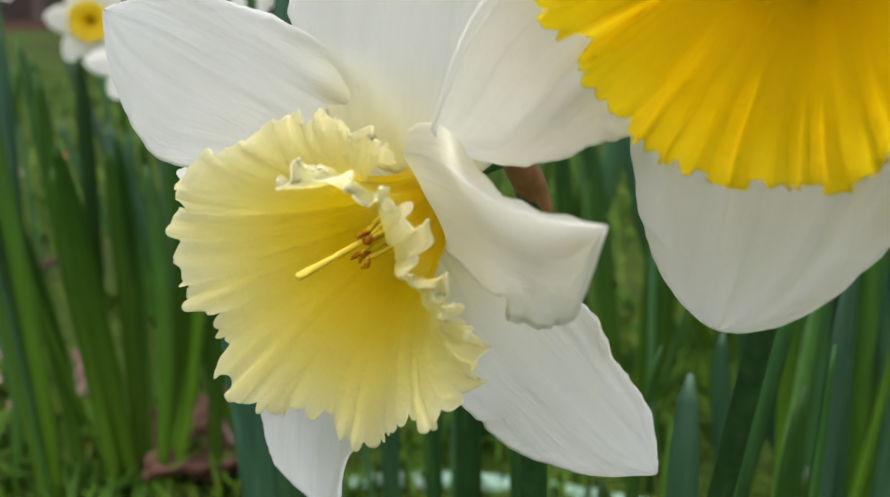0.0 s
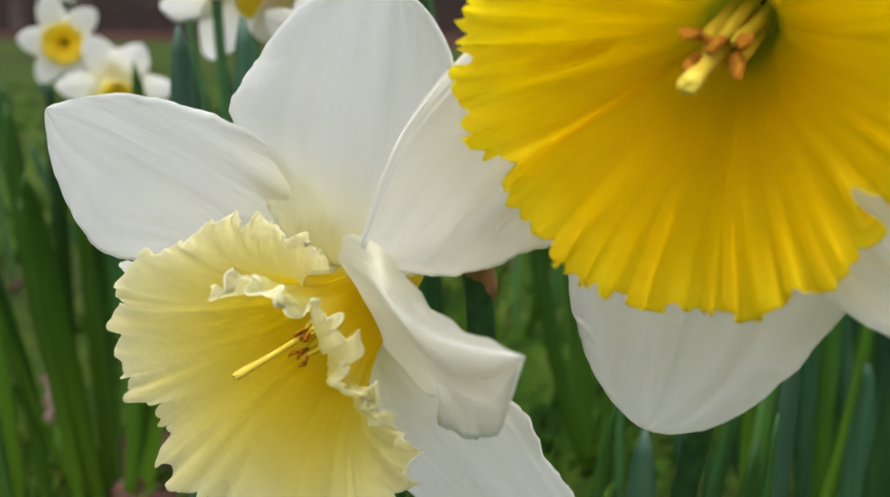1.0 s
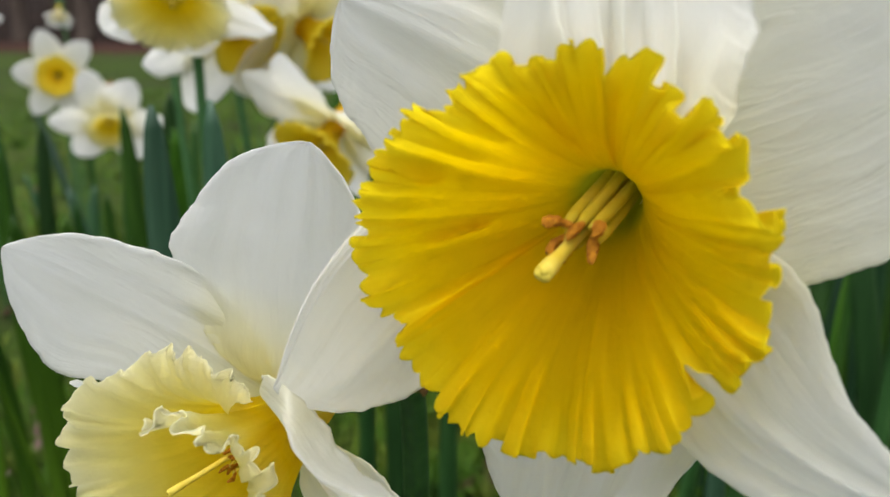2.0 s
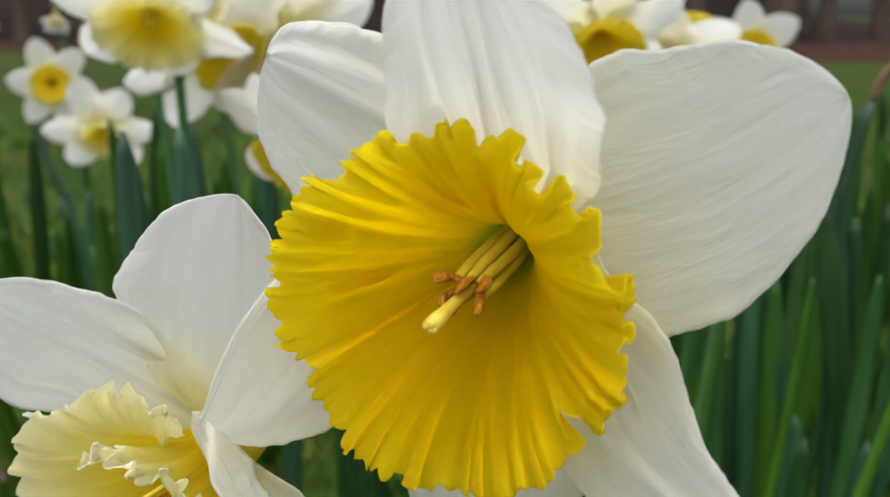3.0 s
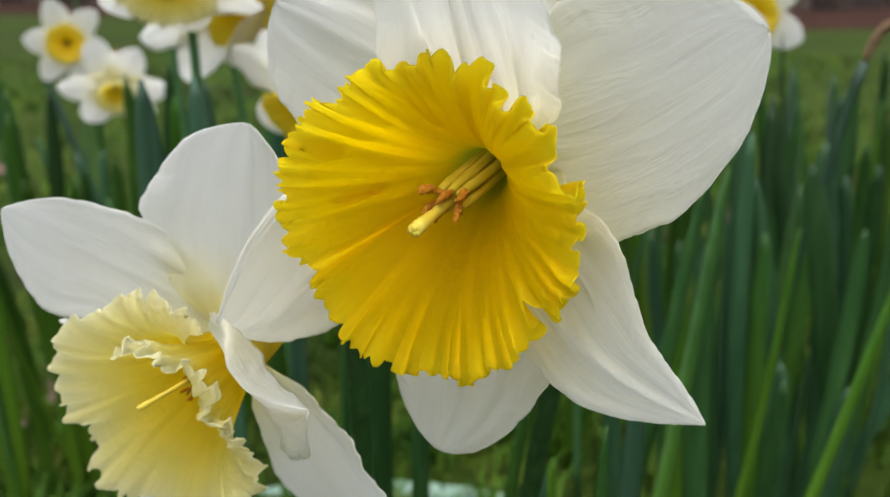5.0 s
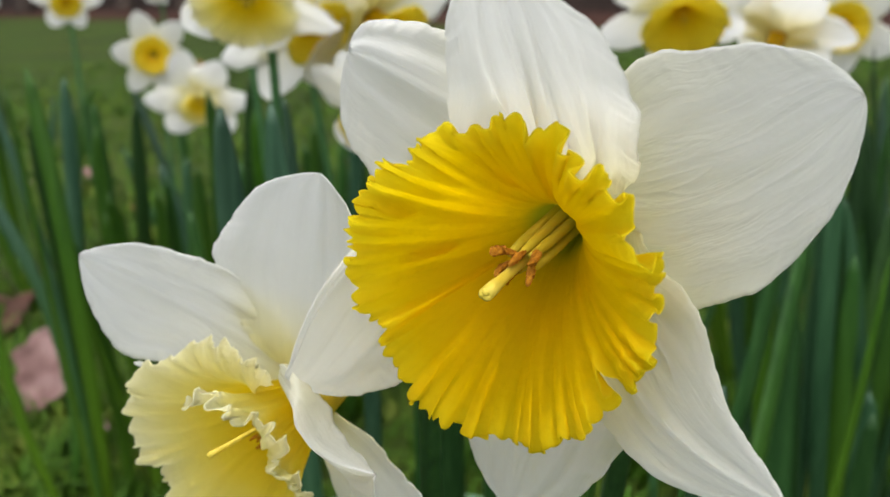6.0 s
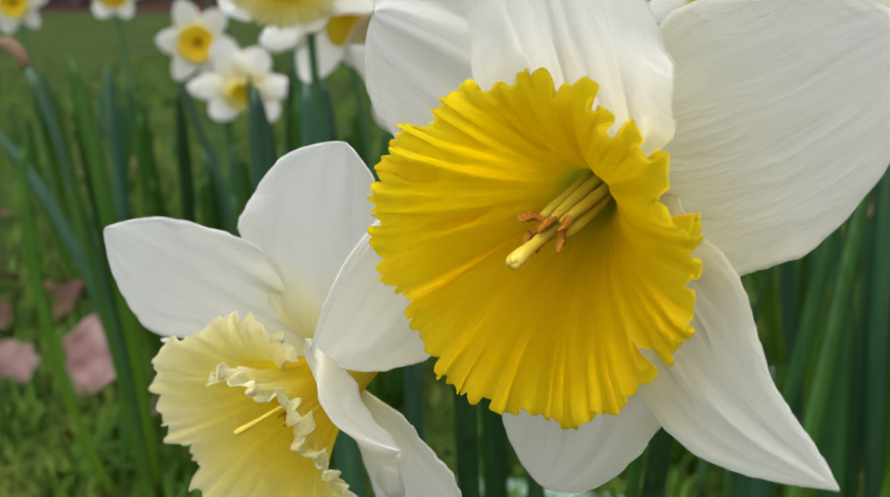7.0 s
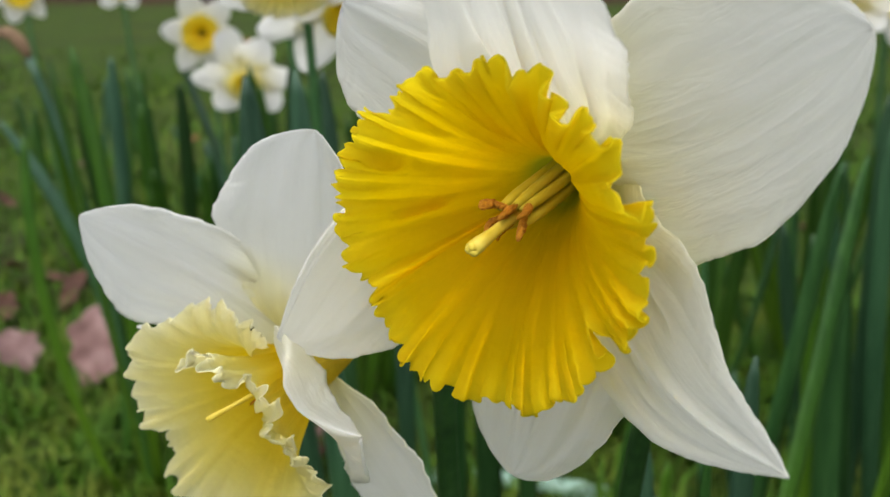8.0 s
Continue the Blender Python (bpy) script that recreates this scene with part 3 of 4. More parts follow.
def lipped_petal(parent, mat, seed):
    """A tepal folded along its length: the blade hangs forward and down, the other half lies back, with a lobe turned up near the cup."""
    n, nb, nf = 72, 22, 14
    fold = through_points([(0, 3, 5, 0), (1, 8.6, 15.5, 13), (1.5, 15.5, 17.6, 17.6), (2, 22.3, 18.5, 21.8), (3, 26.6, 18.8, 25.9), (4, 32.6, 17.8, 28.6), (5, 38.2, 16.4, 28.2), (6, 44.7, 15.9, 27.2)], n)
    low = through_points([(0, 3, -2, 0), (1, 7.5, -2.3, 6.4), (2, 18, -5, 12), (3, 24, -5.5, 14.5), (4, 32.3, -2.2, 20.5), (5, 37.5, 0.6, 21.8), (5.6, 41.2, 8.0, 25.2), (6, 44.4, 15.2, 27.1)], n)
    far = through_points([(0, 3, 7, 0), (1, 11.6, 19.8, 14.2), (1.5, 15.8, 21.6, 15.8), (2, 20.6, 22.0, 18.2), (2.4, 20.8, 16.4, 14.6), (3, 22.6, 12.8, 14.2), (4, 29.2, 13.0, 19.2), (5, 37.0, 13.9, 22.8), (6, 44.6, 15.6, 27.0)], n)
    verts, uvs = [], []
    for i in range(n):
        s = i / (n - 1)
        a, b, c = fold[i], low[i], far[i]
        t = (fold[min(i + 1, n - 1)] - fold[max(i - 1, 0)]).normalized()
        nb_ = t.cross(b - a).normalized()
        nb_ = nb_ if nb_.z > 0 else -nb_
        nf_ = t.cross(c - a).normalized()
        body = math.sin(math.pi * min(1, 0.04 + s * 0.94)) ** 0.5
        for j in range(nf):
            k = 1 - j / nf
            wob = noise.noise(Vector((s * 11, k * 3, seed))) * 0.0007 * k + noise.noise(Vector((s * 30, k * 6, seed + 2))) * 0.0002
            rag = 1 + 0.07 * noise.noise(Vector((s * 26, 0, seed + 8))) * k
            verts.append(a + (c - a) * k * rag + nf_ * wob * body)
            uvs.append((0.5 - 0.5 * k, 0.25 + 0.75 * s))
        for j in range(nb):
            k = j / (nb - 1)
            crumple = noise.noise(Vector((s * 10, k * 5, seed + 4))) + 0.5 * noise.noise(Vector((s * 24, k * 12, seed + 6)))
            deep = k ** 2.2 * max(0.0, min(1.0, (s - 0.3) / 0.25)) * body
            rag = 1 + (0.05 * noise.noise(Vector((s * 14, 1, seed))) + 0.035 * noise.noise(Vector((s * 40, 2, seed)))) * k ** 3
            sag = -0.0010 * math.sin(math.pi * k) * body
            roll = 0.0022 * max(0.0, (k - 0.72) / 0.28) ** 2 * max(0.0, min(1.0, (s - 0.45) / 0.1)) * body
            verts.append(a + (b - a) * k * rag + nb_ * (sag + roll + crumple * 0.0013 * deep))
            uvs.append((0.5 + 0.5 * k, 0.25 + 0.75 * s))
    ob = mesh_ob("petal", verts, grid_faces(n, nf + nb), mat, parent, uvs, label="white petal folded back along its edge")
    return shell(ob, 0.0003)


def pale_daffodil():
    m = flower_pose((-0.040, 0.04436, 0.32322), (-0.4998, -0.82443, -0.26554))
    root = tagged(empty("daffodil", m), "daffodil with cool white petals and a ruffled pale lemon cup", "flower", "near daffodils")
    for i, (key, q) in enumerate(PALE_PETALS.items()):
        if key == "folded":
            lipped_petal(root, WHITE, 3)
        else:
            petal(root, q, WHITE_COOL, 31 + i, fold=soft_folds)

    def swell(deg):
        return 0.72 + 1.05 / (1 + math.exp(-(deg - 330) / 7)) / (1 + math.exp((deg - 404) / 6)) + 0.45 / (1 + math.exp(-(deg - 404) / 6)) - 0.25 / (1 + math.exp((deg - 124) / 5)) - 0.2 / (1 + math.exp(-(deg - 430) / 4))

    def between(deg, lo, hi, soft):
        return 1 / (1 + math.exp(-(deg - lo) / soft)) / (1 + math.exp((deg - hi) / soft))

    def curl(deg):
        return 0.0056 * between(deg, 0, 128, 6) + 0.0084 * between(deg, 318, 402, 5) - 0.0010 * between(deg, 412, 500, 5)

    def frill(deg):
        return 1.2 + 4.0 * between(deg, 0, 127, 4) + 3.0 * between(deg, 318, 404, 5) + 0.8 * between(deg, 410, 500, 4)

    corona(root, PALE_RIM, 0.0062, PALE, 9, span=(80, 440), overlap=44, medium=14, fine=90, ruffle=0.00125, swell=swell, scallop=0.075, lobe=0.11, fizz=0.15, ribs=0.18, thick=0.00025, crimp=0.00055, shift=(0.0045, 0.0025), curl=curl, flute=0.0014, omega=0.42, second=0.68, frill=frill)
    stamens(root, (-0.0047, 0.0002, 0.0246), (0.0004, 0.0008, 0.0152), 0.0062, 5, (0.0045, 0.0025, 0.006), 0.52)
    stalk(root, m, (-0.016, 0.094, 0.0), 0.0029, 0.026, LEAF_DEEP, elbow=(-0.0180, 0.080, 0.3225))
    return root


yellow = yellow_daffodil()
pale = pale_daffodil()

# ---- ground ----
def ground():
    bm = bmesh.new()
    bmesh.ops.create_grid(bm, x_segments=120, y_segments=120, size=4.0)
    for v in bm.verts:
        v.co.z = 0.012 * noise.noise(v.co * 1.7) + 0.006 * noise.noise(v.co * 6)
        r = max(abs(v.co.x), abs(v.co.y))
        if r > 3.9:
            v.co.z = 0
            v.co.x *= 60
            v.co.y *= 60
    me = bpy.data.meshes.new("ground")
    bm.to_mesh(me)
    bm.free()
    me.materials.append(GROUND)
    return tagged(new("ground", me), "mossy lawn ground with short grass", "ground", kind="structure")


ground()


# ---- background plants ----
STD = [(25, 0.046, 8, 0.003, 0.001, 0.015, 0.016, 0.45, 0.55, 0, 0.12, 0, 0), (85, 0.047, 4, 0.002, 0, 0.016, 0.015, 0.45, 0.55, 8, 0.10, 0, 0), (146, 0.045, 10, 0.002, -0.001, 0.015, 0.016, 0.45, 0.55, -6, 0.15, 0, 0),
       (205, 0.046, 5, 0.003, 0, 0.016, 0.015, 0.42, 0.55, 5, 0.10, 0, 0), (266, 0.047, 9, 0.002, 0.001, 0.015, 0.016, 0.45, 0.6, -8, 0.12, 0, 0), (325, 0.045, 6, 0.003, 0, 0.016, 0.015, 0.45, 0.55, 6, 0.15, 0, 0)]


def far_daffodil(base, axis, foot, size, cup_mat, label, seed, cup=0.021, cup_depth=0.020, spread=0.0, stem=0.0027):
    m = flower_pose(base, axis)
    root = tagged(empty("daffodil", m), label, "flower", "daffodils in the bed")
    rng = np.random.RandomState(seed)
    turn = rng.uniform(0, 60)
    for i, q in enumerate(STD):
        q = list(q)
        q[0] += turn + rng.uniform(-6, 6)
        q[1] *= size * rng.uniform(0.92, 1.06)
        q[2] += rng.uniform(-8, 8) + spread
        q[5] *= size * rng.uniform(0.9, 1.1)
        q[6] *= size * rng.uniform(0.9, 1.1)
        petal(root, q, WHITE, seed * 10 + i, nu=22, nv=13, wave=0.0012, hem=0.0)
    corona(root, [(0, cup * size, cup_depth * size), (180, cup * size * 1.05, cup_depth * size)], 0.005 * size, cup_mat, seed, nu=16, nv=150, medium=17, fine=50)
    style = [(0, 0, -0.003), (0, 0, 0.010 * size), (0, 0, 0.015 * size)]
    tube("style", style, [0.0008, 0.0008, 0.0012], STYLE, root, 8)
    stalk(root, m, foot, stem)
    return root


def leaf_mesh(tip, foot, width, mat, parent, bow=0.03, bow_dir=(0, 1, 0), turn=0.0, n=12, label=""):
    """A strap leaf with a shallow gutter, a keel and a blunt tip."""
    tip, foot = Vector(tip), Vector(foot)
    d = (tip - foot)
    side = Vector((math.cos(turn), math.sin(turn), 0))
    verts = []
    for i in range(n):
        s = i / (n - 1)
        s = 1 - (1 - s) ** 1.35
        c = foot + d * s + Vector(bow_dir) * bow * 4 * s * (1 - s)
        tang = (d + Vector(bow_dir) * bow * 4 * (1 - 2 * s)).normalized()
        x = (side - tang * side.dot(tang)).normalized()
        nrm = tang.cross(x)
        w = width * 0.5 * (0.62 + 0.38 * min(s / 0.45, 1)) * (1 - max(0, (s - 0.80) / 0.2) ** 2.2) ** 0.5 if s < 1 else width * 0.06
        w = max(w, width * 0.06)
        t = 0.0011 * (1 - 0.6 * s)
        tw = 0.25 * s
        x2 = x * math.cos(tw) + nrm * math.sin(tw)
        n2 = -x * math.sin(tw) + nrm * math.cos(tw)
        for a, b in ((-1, 0.22), (-0.5, 0.05), (0, 0.0), (0.5, 0.05), (1, 0.22)):
            verts.append(c + x2 * a * w + n2 * (b * w + t * 0.3))
        for a, b in ((1, 0.20), (0.5, 0.02), (0, -0.06), (-0.5, 0.02), (-1, 0.20)):
            verts.append(c + x2 * a * w + n2 * (b * w - t))
    faces = grid_faces(n, 10, True)
    faces.append(tuple(range(10))[::-1])
    faces.append(tuple(range((n - 1) * 10, n * 10)))
    return mesh_ob("leaf", verts, faces, mat, parent, label=label)


MATS = [LEAF, LEAF, LEAF_BLUE, LEAF, LEAF_FRESH, LEAF, LEAF_FRESH]


def clump(foot, count, height, spread, seed, label, mats=MATS, width=0.0115, lean=(0, 0)):
    rng = random.Random(seed)
    root = tagged(empty("daffodil_leaf_clump", Matrix.Translation((foot[0], foot[1], 0))), label, "plant", "daffodil leaf clumps")
    for i in range(count):
        a = 2 * math.pi * (i + rng.random()) / count
        r0, r1 = 0.025 * rng.random(), spread * (0.25 + 0.75 * rng.random())
        h = height * rng.uniform(0.72, 1.05)
        leaf_mesh((math.cos(a) * r1 + lean[0], math.sin(a) * r1 + lean[1], h), (math.cos(a) * r0, math.sin(a) * r0, -0.01), width * rng.uniform(0.8, 1.2), rng.choice(mats), root,
                  rng.uniform(-0.005, 0.022), (math.cos(a), math.sin(a), 0), rng.uniform(-0.9, 0.9))
    return root


def lone_leaf(tip, foot, width, mat, label, bow=0.0, turn=0.0, bow_dir=(1, 0, 0)):
    root = tagged(empty("daffodil_leaf", Matrix.Translation((foot[0], foot[1], 0))), label, "leaf", "daffodil leaves")
    leaf_mesh(Vector(tip) - Vector((foot[0], foot[1], 0)), (0, 0, -0.01), width, mat, root, bow, bow_dir, turn, 18)
    return root


def spent_stalk(foot, top, arch, label, seed, radius=0.0030, puff=1.0):
    """A stem whose flower has withered: the papery brown tip hangs from an arched neck."""
    root = tagged(empty("spent_daffodil_stalk", Matrix.Translation((foot[0], foot[1], 0))), label, "plant", "spent daffodil stalks")
    f = Vector((foot[0], foot[1], 0))
    t = Vector(top) - f
    pts = bezier((0, 0, -0.01), (t.x * 0.15, t.y * 0.2, t.z * 0.4), (t.x * 0.42, t.y * 0.7, t.z * 0.74), t, 20)
    tube("stem", pts, [radius * 1.1] * 8 + [radius] * 12, LEAF_BLUE, root, 12)
    a = Vector(arch)
    e = bezier(t, t + (pts[-1] - pts[-2]).normalized() * 0.02, t + a * 0.6 + Vector((0, 0, 0.012)), t + a, 12)
    tube("withered_tip", e, [puff * radius * (0.9, 1.2, 1.5, 1.6, 1.5, 1.6, 1.7, 1.6, 1.4, 1.1, 0.7, 0.2)[i] for i in range(12)], WITHERED, root, 10, "dry brown papery tip", 0.6)
    return root


WHITE_YELLOW = "white daffodil with a yellow cup in the bed"
far_daffodil((-0.411, 0.905, 0.337), (0.30, -0.95, -0.05), (-0.40, 0.93, 0), 0.95, FAR_YELLOW, WHITE_YELLOW + ", fully open", 2, cup=0.0215, cup_depth=0.012)
far_daffodil((-0.315, 0.770, 0.306), (0.22, -0.84, -0.50), (-0.30, 0.84, 0), 1.05, PALE, "white daffodil with a pale cup, hanging low", 3, cup=0.018)
far_daffodil((-0.132, 0.335, 0.408), (0.05, -0.66, -0.75), (-0.135, 0.42, 0), 0.95, PALE, "white daffodil with a broad lemon cup, nodding", 5, cup=0.027, cup_depth=0.018)
far_daffodil((-0.123, 0.400, 0.394), (0.62, -0.50, -0.55), (-0.135, 0.440, 0), 1.15, FAR_YELLOW, WHITE_YELLOW + ", turned", 6, cup=0.018, stem=0.0022)
far_daffodil((-0.088, 0.430, 0.389), (0.72, -0.45, -0.45), (-0.090, 0.480, 0), 1.3, FAR_YELLOW, WHITE_YELLOW + ", turned sideways", 7, cup=0.016, stem=0.0022)
far_daffodil((-0.061, 0.340, 0.343), (-0.45, -0.55, -0.60), (-0.040, 0.380, 0), 1.0, FAR_YELLOW, WHITE_YELLOW + ", hanging among leaves", 8, stem=0.0022)
far_daffodil((0.095, 0.460, 0.395), (0.10, -0.72, -0.68), (0.105, 0.53, 0), 1.05, FAR_YELLOW, WHITE_YELLOW + ", nodding", 9, cup=0.024)
far_daffodil((0.168, 0.520, 0.372), (0.35, 0.50, 0.78), (0.175, 0.55, 0), 1.1, FAR_YELLOW, WHITE_YELLOW + ", facing the sky", 10)
far_daffodil((0.285, 0.770, 0.369), (-0.10, -0.98, -0.12), (0.29, 0.81, 0), 1.05, FAR_YELLOW, WHITE_YELLOW + ", open", 12, cup=0.0215, cup_depth=0.012)
far_daffodil((-0.719, 1.061, 0.385), (0.45, -0.88, -0.10), (-0.72, 1.10, 0), 0.85, FAR_YELLOW, WHITE_YELLOW + ", small", 13)
far_daffodil((-0.590, 1.080, 0.398), (0.35, -0.75, -0.50), (-0.59, 1.12, 0), 0.9, FAR_YELLOW, WHITE_YELLOW + ", small", 14)
far_daffodil((-0.625, 1.480, 0.410), (0.10, -0.50, -0.85), (-0.62, 1.52, 0), 0.6, PALE, "half-open white daffodil bud in the far bed", 15, spread=45)

spent_stalk((-0.322, 0.500), (-0.374, 0.500, 0.347), (-0.026, 0.0, 0.016), "leaning stalk with a withered brown bud", 2, 0.0030)
spent_stalk((0.215, 0.460), (0.255, 0.440, 0.352), (0.018, -0.01, 0.022), "stalk with a withered brown arched tip", 3)

DENSE = "dense clump of dark green strap leaves"
clump((-0.272, 0.535), 11, 0.325, 0.075, 1, DENSE, [LEAF, LEAF_BLUE, LEAF_FRESH, LEAF_FRESH])
clump((-0.322, 0.505), 5, 0.34, 0.05, 2, "clump of green strap leaves fanning from the soil", [LEAF_FRESH, LEAF_FRESH, LEAF], lean=(-0.03, 0))
clump((-0.20, 0.62), 10, 0.31, 0.10, 3, DENSE)
clump((-0.36, 0.93), 10, 0.30, 0.12, 4, DENSE)
clump((-0.17, 0.70), 12, 0.33, 0.09, 5, DENSE)
clump((-0.02, 0.84), 5, 0.30, 0.09, 6, "clump of short green strap leaves")
clump((0.10, 0.60), 7, 0.31, 0.10, 7, DENSE)
clump((0.21, 0.44), 9, 0.315, 0.09, 8, "tall crowded clump of blue-green strap leaves", [LEAF_DEEP, LEAF_STEEL, LEAF_STEEL, LEAF])
clump((0.30, 0.54), 10, 0.335, 0.10, 9, "tall crowded clump of blue-green strap leaves", [LEAF_DEEP, LEAF_STEEL, LEAF_DEEP, LEAF])
clump((0.15, 0.31), 5, 0.25, 0.07, 10, "clump of fresh and blue-green strap leaves", [LEAF_DEEP, LEAF_STEEL, LEAF])
clump((0.36, 0.70), 14, 0.34, 0.12, 11, DENSE)
clump((0.22, 0.78), 12, 0.31, 0.12, 12, DENSE)
clump((0.48, 0.85), 12, 0.33, 0.13, 13, DENSE)
clump((0.06, 0.90), 6, 0.29, 0.12, 14, DENSE)
clump((-0.10, 0.85), 10, 0.29, 0.12, 15, DENSE)
clump((-0.64, 1.02), 8, 0.30, 0.12, 16, DENSE)
clump((0.43, 0.62), 8, 0.33, 0.11, 17, DENSE)
clump((0.06, 0.20), 7, 0.245, 0.06, 18, "young clump of green strap leaves", width=0.010)

BLUISH = "broad blue-green strap leaf"
lone_leaf((-0.108, 0.205, 0.364), (-0.075, 0.225), 0.0130, LEAF_BLUE, BLUISH, -0.006, 0.35)
lone_leaf((-0.086, 0.195, 0.3665), (-0.070, 0.215), 0.0115, LEAF_BLUE, BLUISH, -0.003, -0.3)
lone_leaf((-0.093, 0.130, 0.300), (-0.085, 0.155), 0.0100, LEAF_BLUE, BLUISH + " close by", 0.002, 0.2)
lone_leaf((-0.060, 0.235, 0.275), (-0.064, 0.255), 0.0075, LEAF_BLUE, "narrow blue-green strap leaf")
lone_leaf((-0.045, 0.280, 0.290), (-0.052, 0.300), 0.0085, LEAF_DEEP, "dark green strap leaf", 0.003, 0.5)
lone_leaf((-0.030, 0.270, 0.280), (-0.034, 0.300), 0.0125, LEAF_DEEP, "broad dark green strap leaf", 0.002, 0.1)
lone_leaf((-0.008, 0.250, 0.270), (-0.010, 0.270), 0.0090, LEAF_DEEP, "dark green strap leaf", 0.0, 0.4)
lone_leaf((0.048, 0.092, 0.281), (0.028, 0.100), 0.0065, LEAF, "young dark leaf with a pale tip", 0.004, 0.6)
lone_leaf((0.064, 0.125, 0.292), (0.040, 0.120), 0.0080, LEAF_BLUE, "young blue-green leaf with a pale tip", 0.004, 0.2)
lone_leaf((0.148, 0.335, 0.308), (0.070, 0.230), 0.0120, LEAF, "dark leaf leaning across the bed", 0.010, 0.5, (0.3, 0, 0.4))
lone_leaf((-0.438, 0.550, 0.296), (-0.375, 0.550), 0.0100, LEAF_BLUE, "slanting blue-green strap leaf", 0.036, 0.2)
lone_leaf((0.215, 0.270, 0.285), (0.115, 0.240), 0.0075, LEAF_FRESH, "fresh green leaf leaning outward", -0.010, 0.2, (0, 0, 1))

UPRIGHT = "upright strap leaf in the crowded bed"
for tip, foot, width, mat, bow, turn, kind in (
        ((0.128, 0.30, 0.312), (0.069, 0.30), 0.0130, LEAF_DEEP, 0.004, 0.5, "broad dark green "),
        ((0.174, 0.40, 0.328), (0.165, 0.40), 0.0115, LEAF_STEEL, 0.004, 0.1, "blue-green "),
        ((0.207, 0.38, 0.300), (0.250, 0.38), 0.0160, LEAF_DEEP, 0.006, -0.1, "broad mid-green "),
        ((0.247, 0.45, 0.330), (0.262, 0.45), 0.0120, LEAF_STEEL, -0.004, 0.2, "blue-green "),
        ((0.185, 0.33, 0.276), (0.140, 0.33), 0.0075, LEAF_FRESH, 0.006, 0.4, "narrow fresh green "),
        ((0.221, 0.50, 0.326), (0.268, 0.50), 0.0115, LEAF_DEEP, 0.004, 0.0, "dark green "),
        ((0.189, 0.42, 0.284), (0.235, 0.42), 0.0085, LEAF_STEEL, 0.004, -0.4, "narrow blue-green "),
        ((0.135, 0.36, 0.226), (0.140, 0.36), 0.0125, LEAF_FRESH, 0.002, 0.2, "short fresh green "),
        ((0.160, 0.44, 0.264), (0.182, 0.44), 0.0105, LEAF_STEEL, 0.003, 0.3, "blue-green "),
        ((0.150, 0.38, 0.296), (0.172, 0.39), 0.0090, LEAF_DEEP, 0.003, 0.6, "dark green "),
        ((0.232, 0.36, 0.268), (0.205, 0.37), 0.0105, LEAF_DEEP, 0.005, -0.3, "mid-green "),
        ((0.270, 0.40, 0.300), (0.240, 0.41), 0.0110, LEAF_DEEP, 0.005, 0.2, "dark green "),
        ((-0.197, 0.55, 0.344), (-0.222, 0.55), 0.0140, LEAF, 0.003, 0.3, "broad dark green "),
        ((-0.148, 0.45, 0.340), (-0.145, 0.45), 0.0120, LEAF_BLUE, 0.003, -0.2, "blue-green "),
        ((-0.308, 0.60, 0.318), (-0.322, 0.60), 0.0120, LEAF, 0.002, 0.3, "dark green "),
        ((-0.375, 0.62, 0.337), (-0.394, 0.62), 0.0125, LEAF_BLUE, 0.003, 0.4, "dark blue-green "),
        ((-0.343, 0.60, 0.318), (-0.318, 0.60), 0.0130, LEAF, -0.003, 0.1, "dark green ")):
    lone_leaf(tip, foot, width, mat, kind + UPRIGHT, bow, turn)

# ---- ground cover ----
def grass():
    rng = random.Random(5)
    verts, faces = [], []
    for i in range(95000):
        far, way = 5.0 * rng.random() ** 1.7, rng.uniform(0, 2 * math.pi)
        x, y = far * math.cos(way), 0.75 + far * math.sin(way)
        bare = noise.noise(Vector((x * 3.1, y * 3.1, 2.0)))
        if bare < -0.12 and y < 1.4 and rng.random() < 0.85:
            continue
        if abs(x) < 0.2 and 0.42 < y < 0.60 and rng.random() < 0.8:
            continue
        h = rng.uniform(0.018, 0.055) * (1 + 0.5 * bare)
        a, l = rng.uniform(0, 6.28), rng.uniform(0.2, 1.1)
        w = rng.uniform(0.0012, 0.0026) * (1 + 0.35 * far)
        dx, dy = math.cos(a), math.sin(a)
        k = len(verts)
        b = Vector((x, y, -0.012))
        s = Vector((-dy, dx, 0)) * w
        mid = b + Vector((dx * h * l * 0.35, dy * h * l * 0.35, h * 0.65))
        top = b + Vector((dx * h * l, dy * h * l, h * (1 - 0.3 * l)))
        verts += [b - s, b + s, mid + s * 0.8, mid - s * 0.8, top]
        faces += [(k, k + 1, k + 2, k + 3), (k + 3, k + 2, k + 4)]
    return tagged(mesh_ob("grass", verts, faces, GRASS), "short mossy lawn grass, patchy under the daffodils", "grass", kind="stuff")


grass()


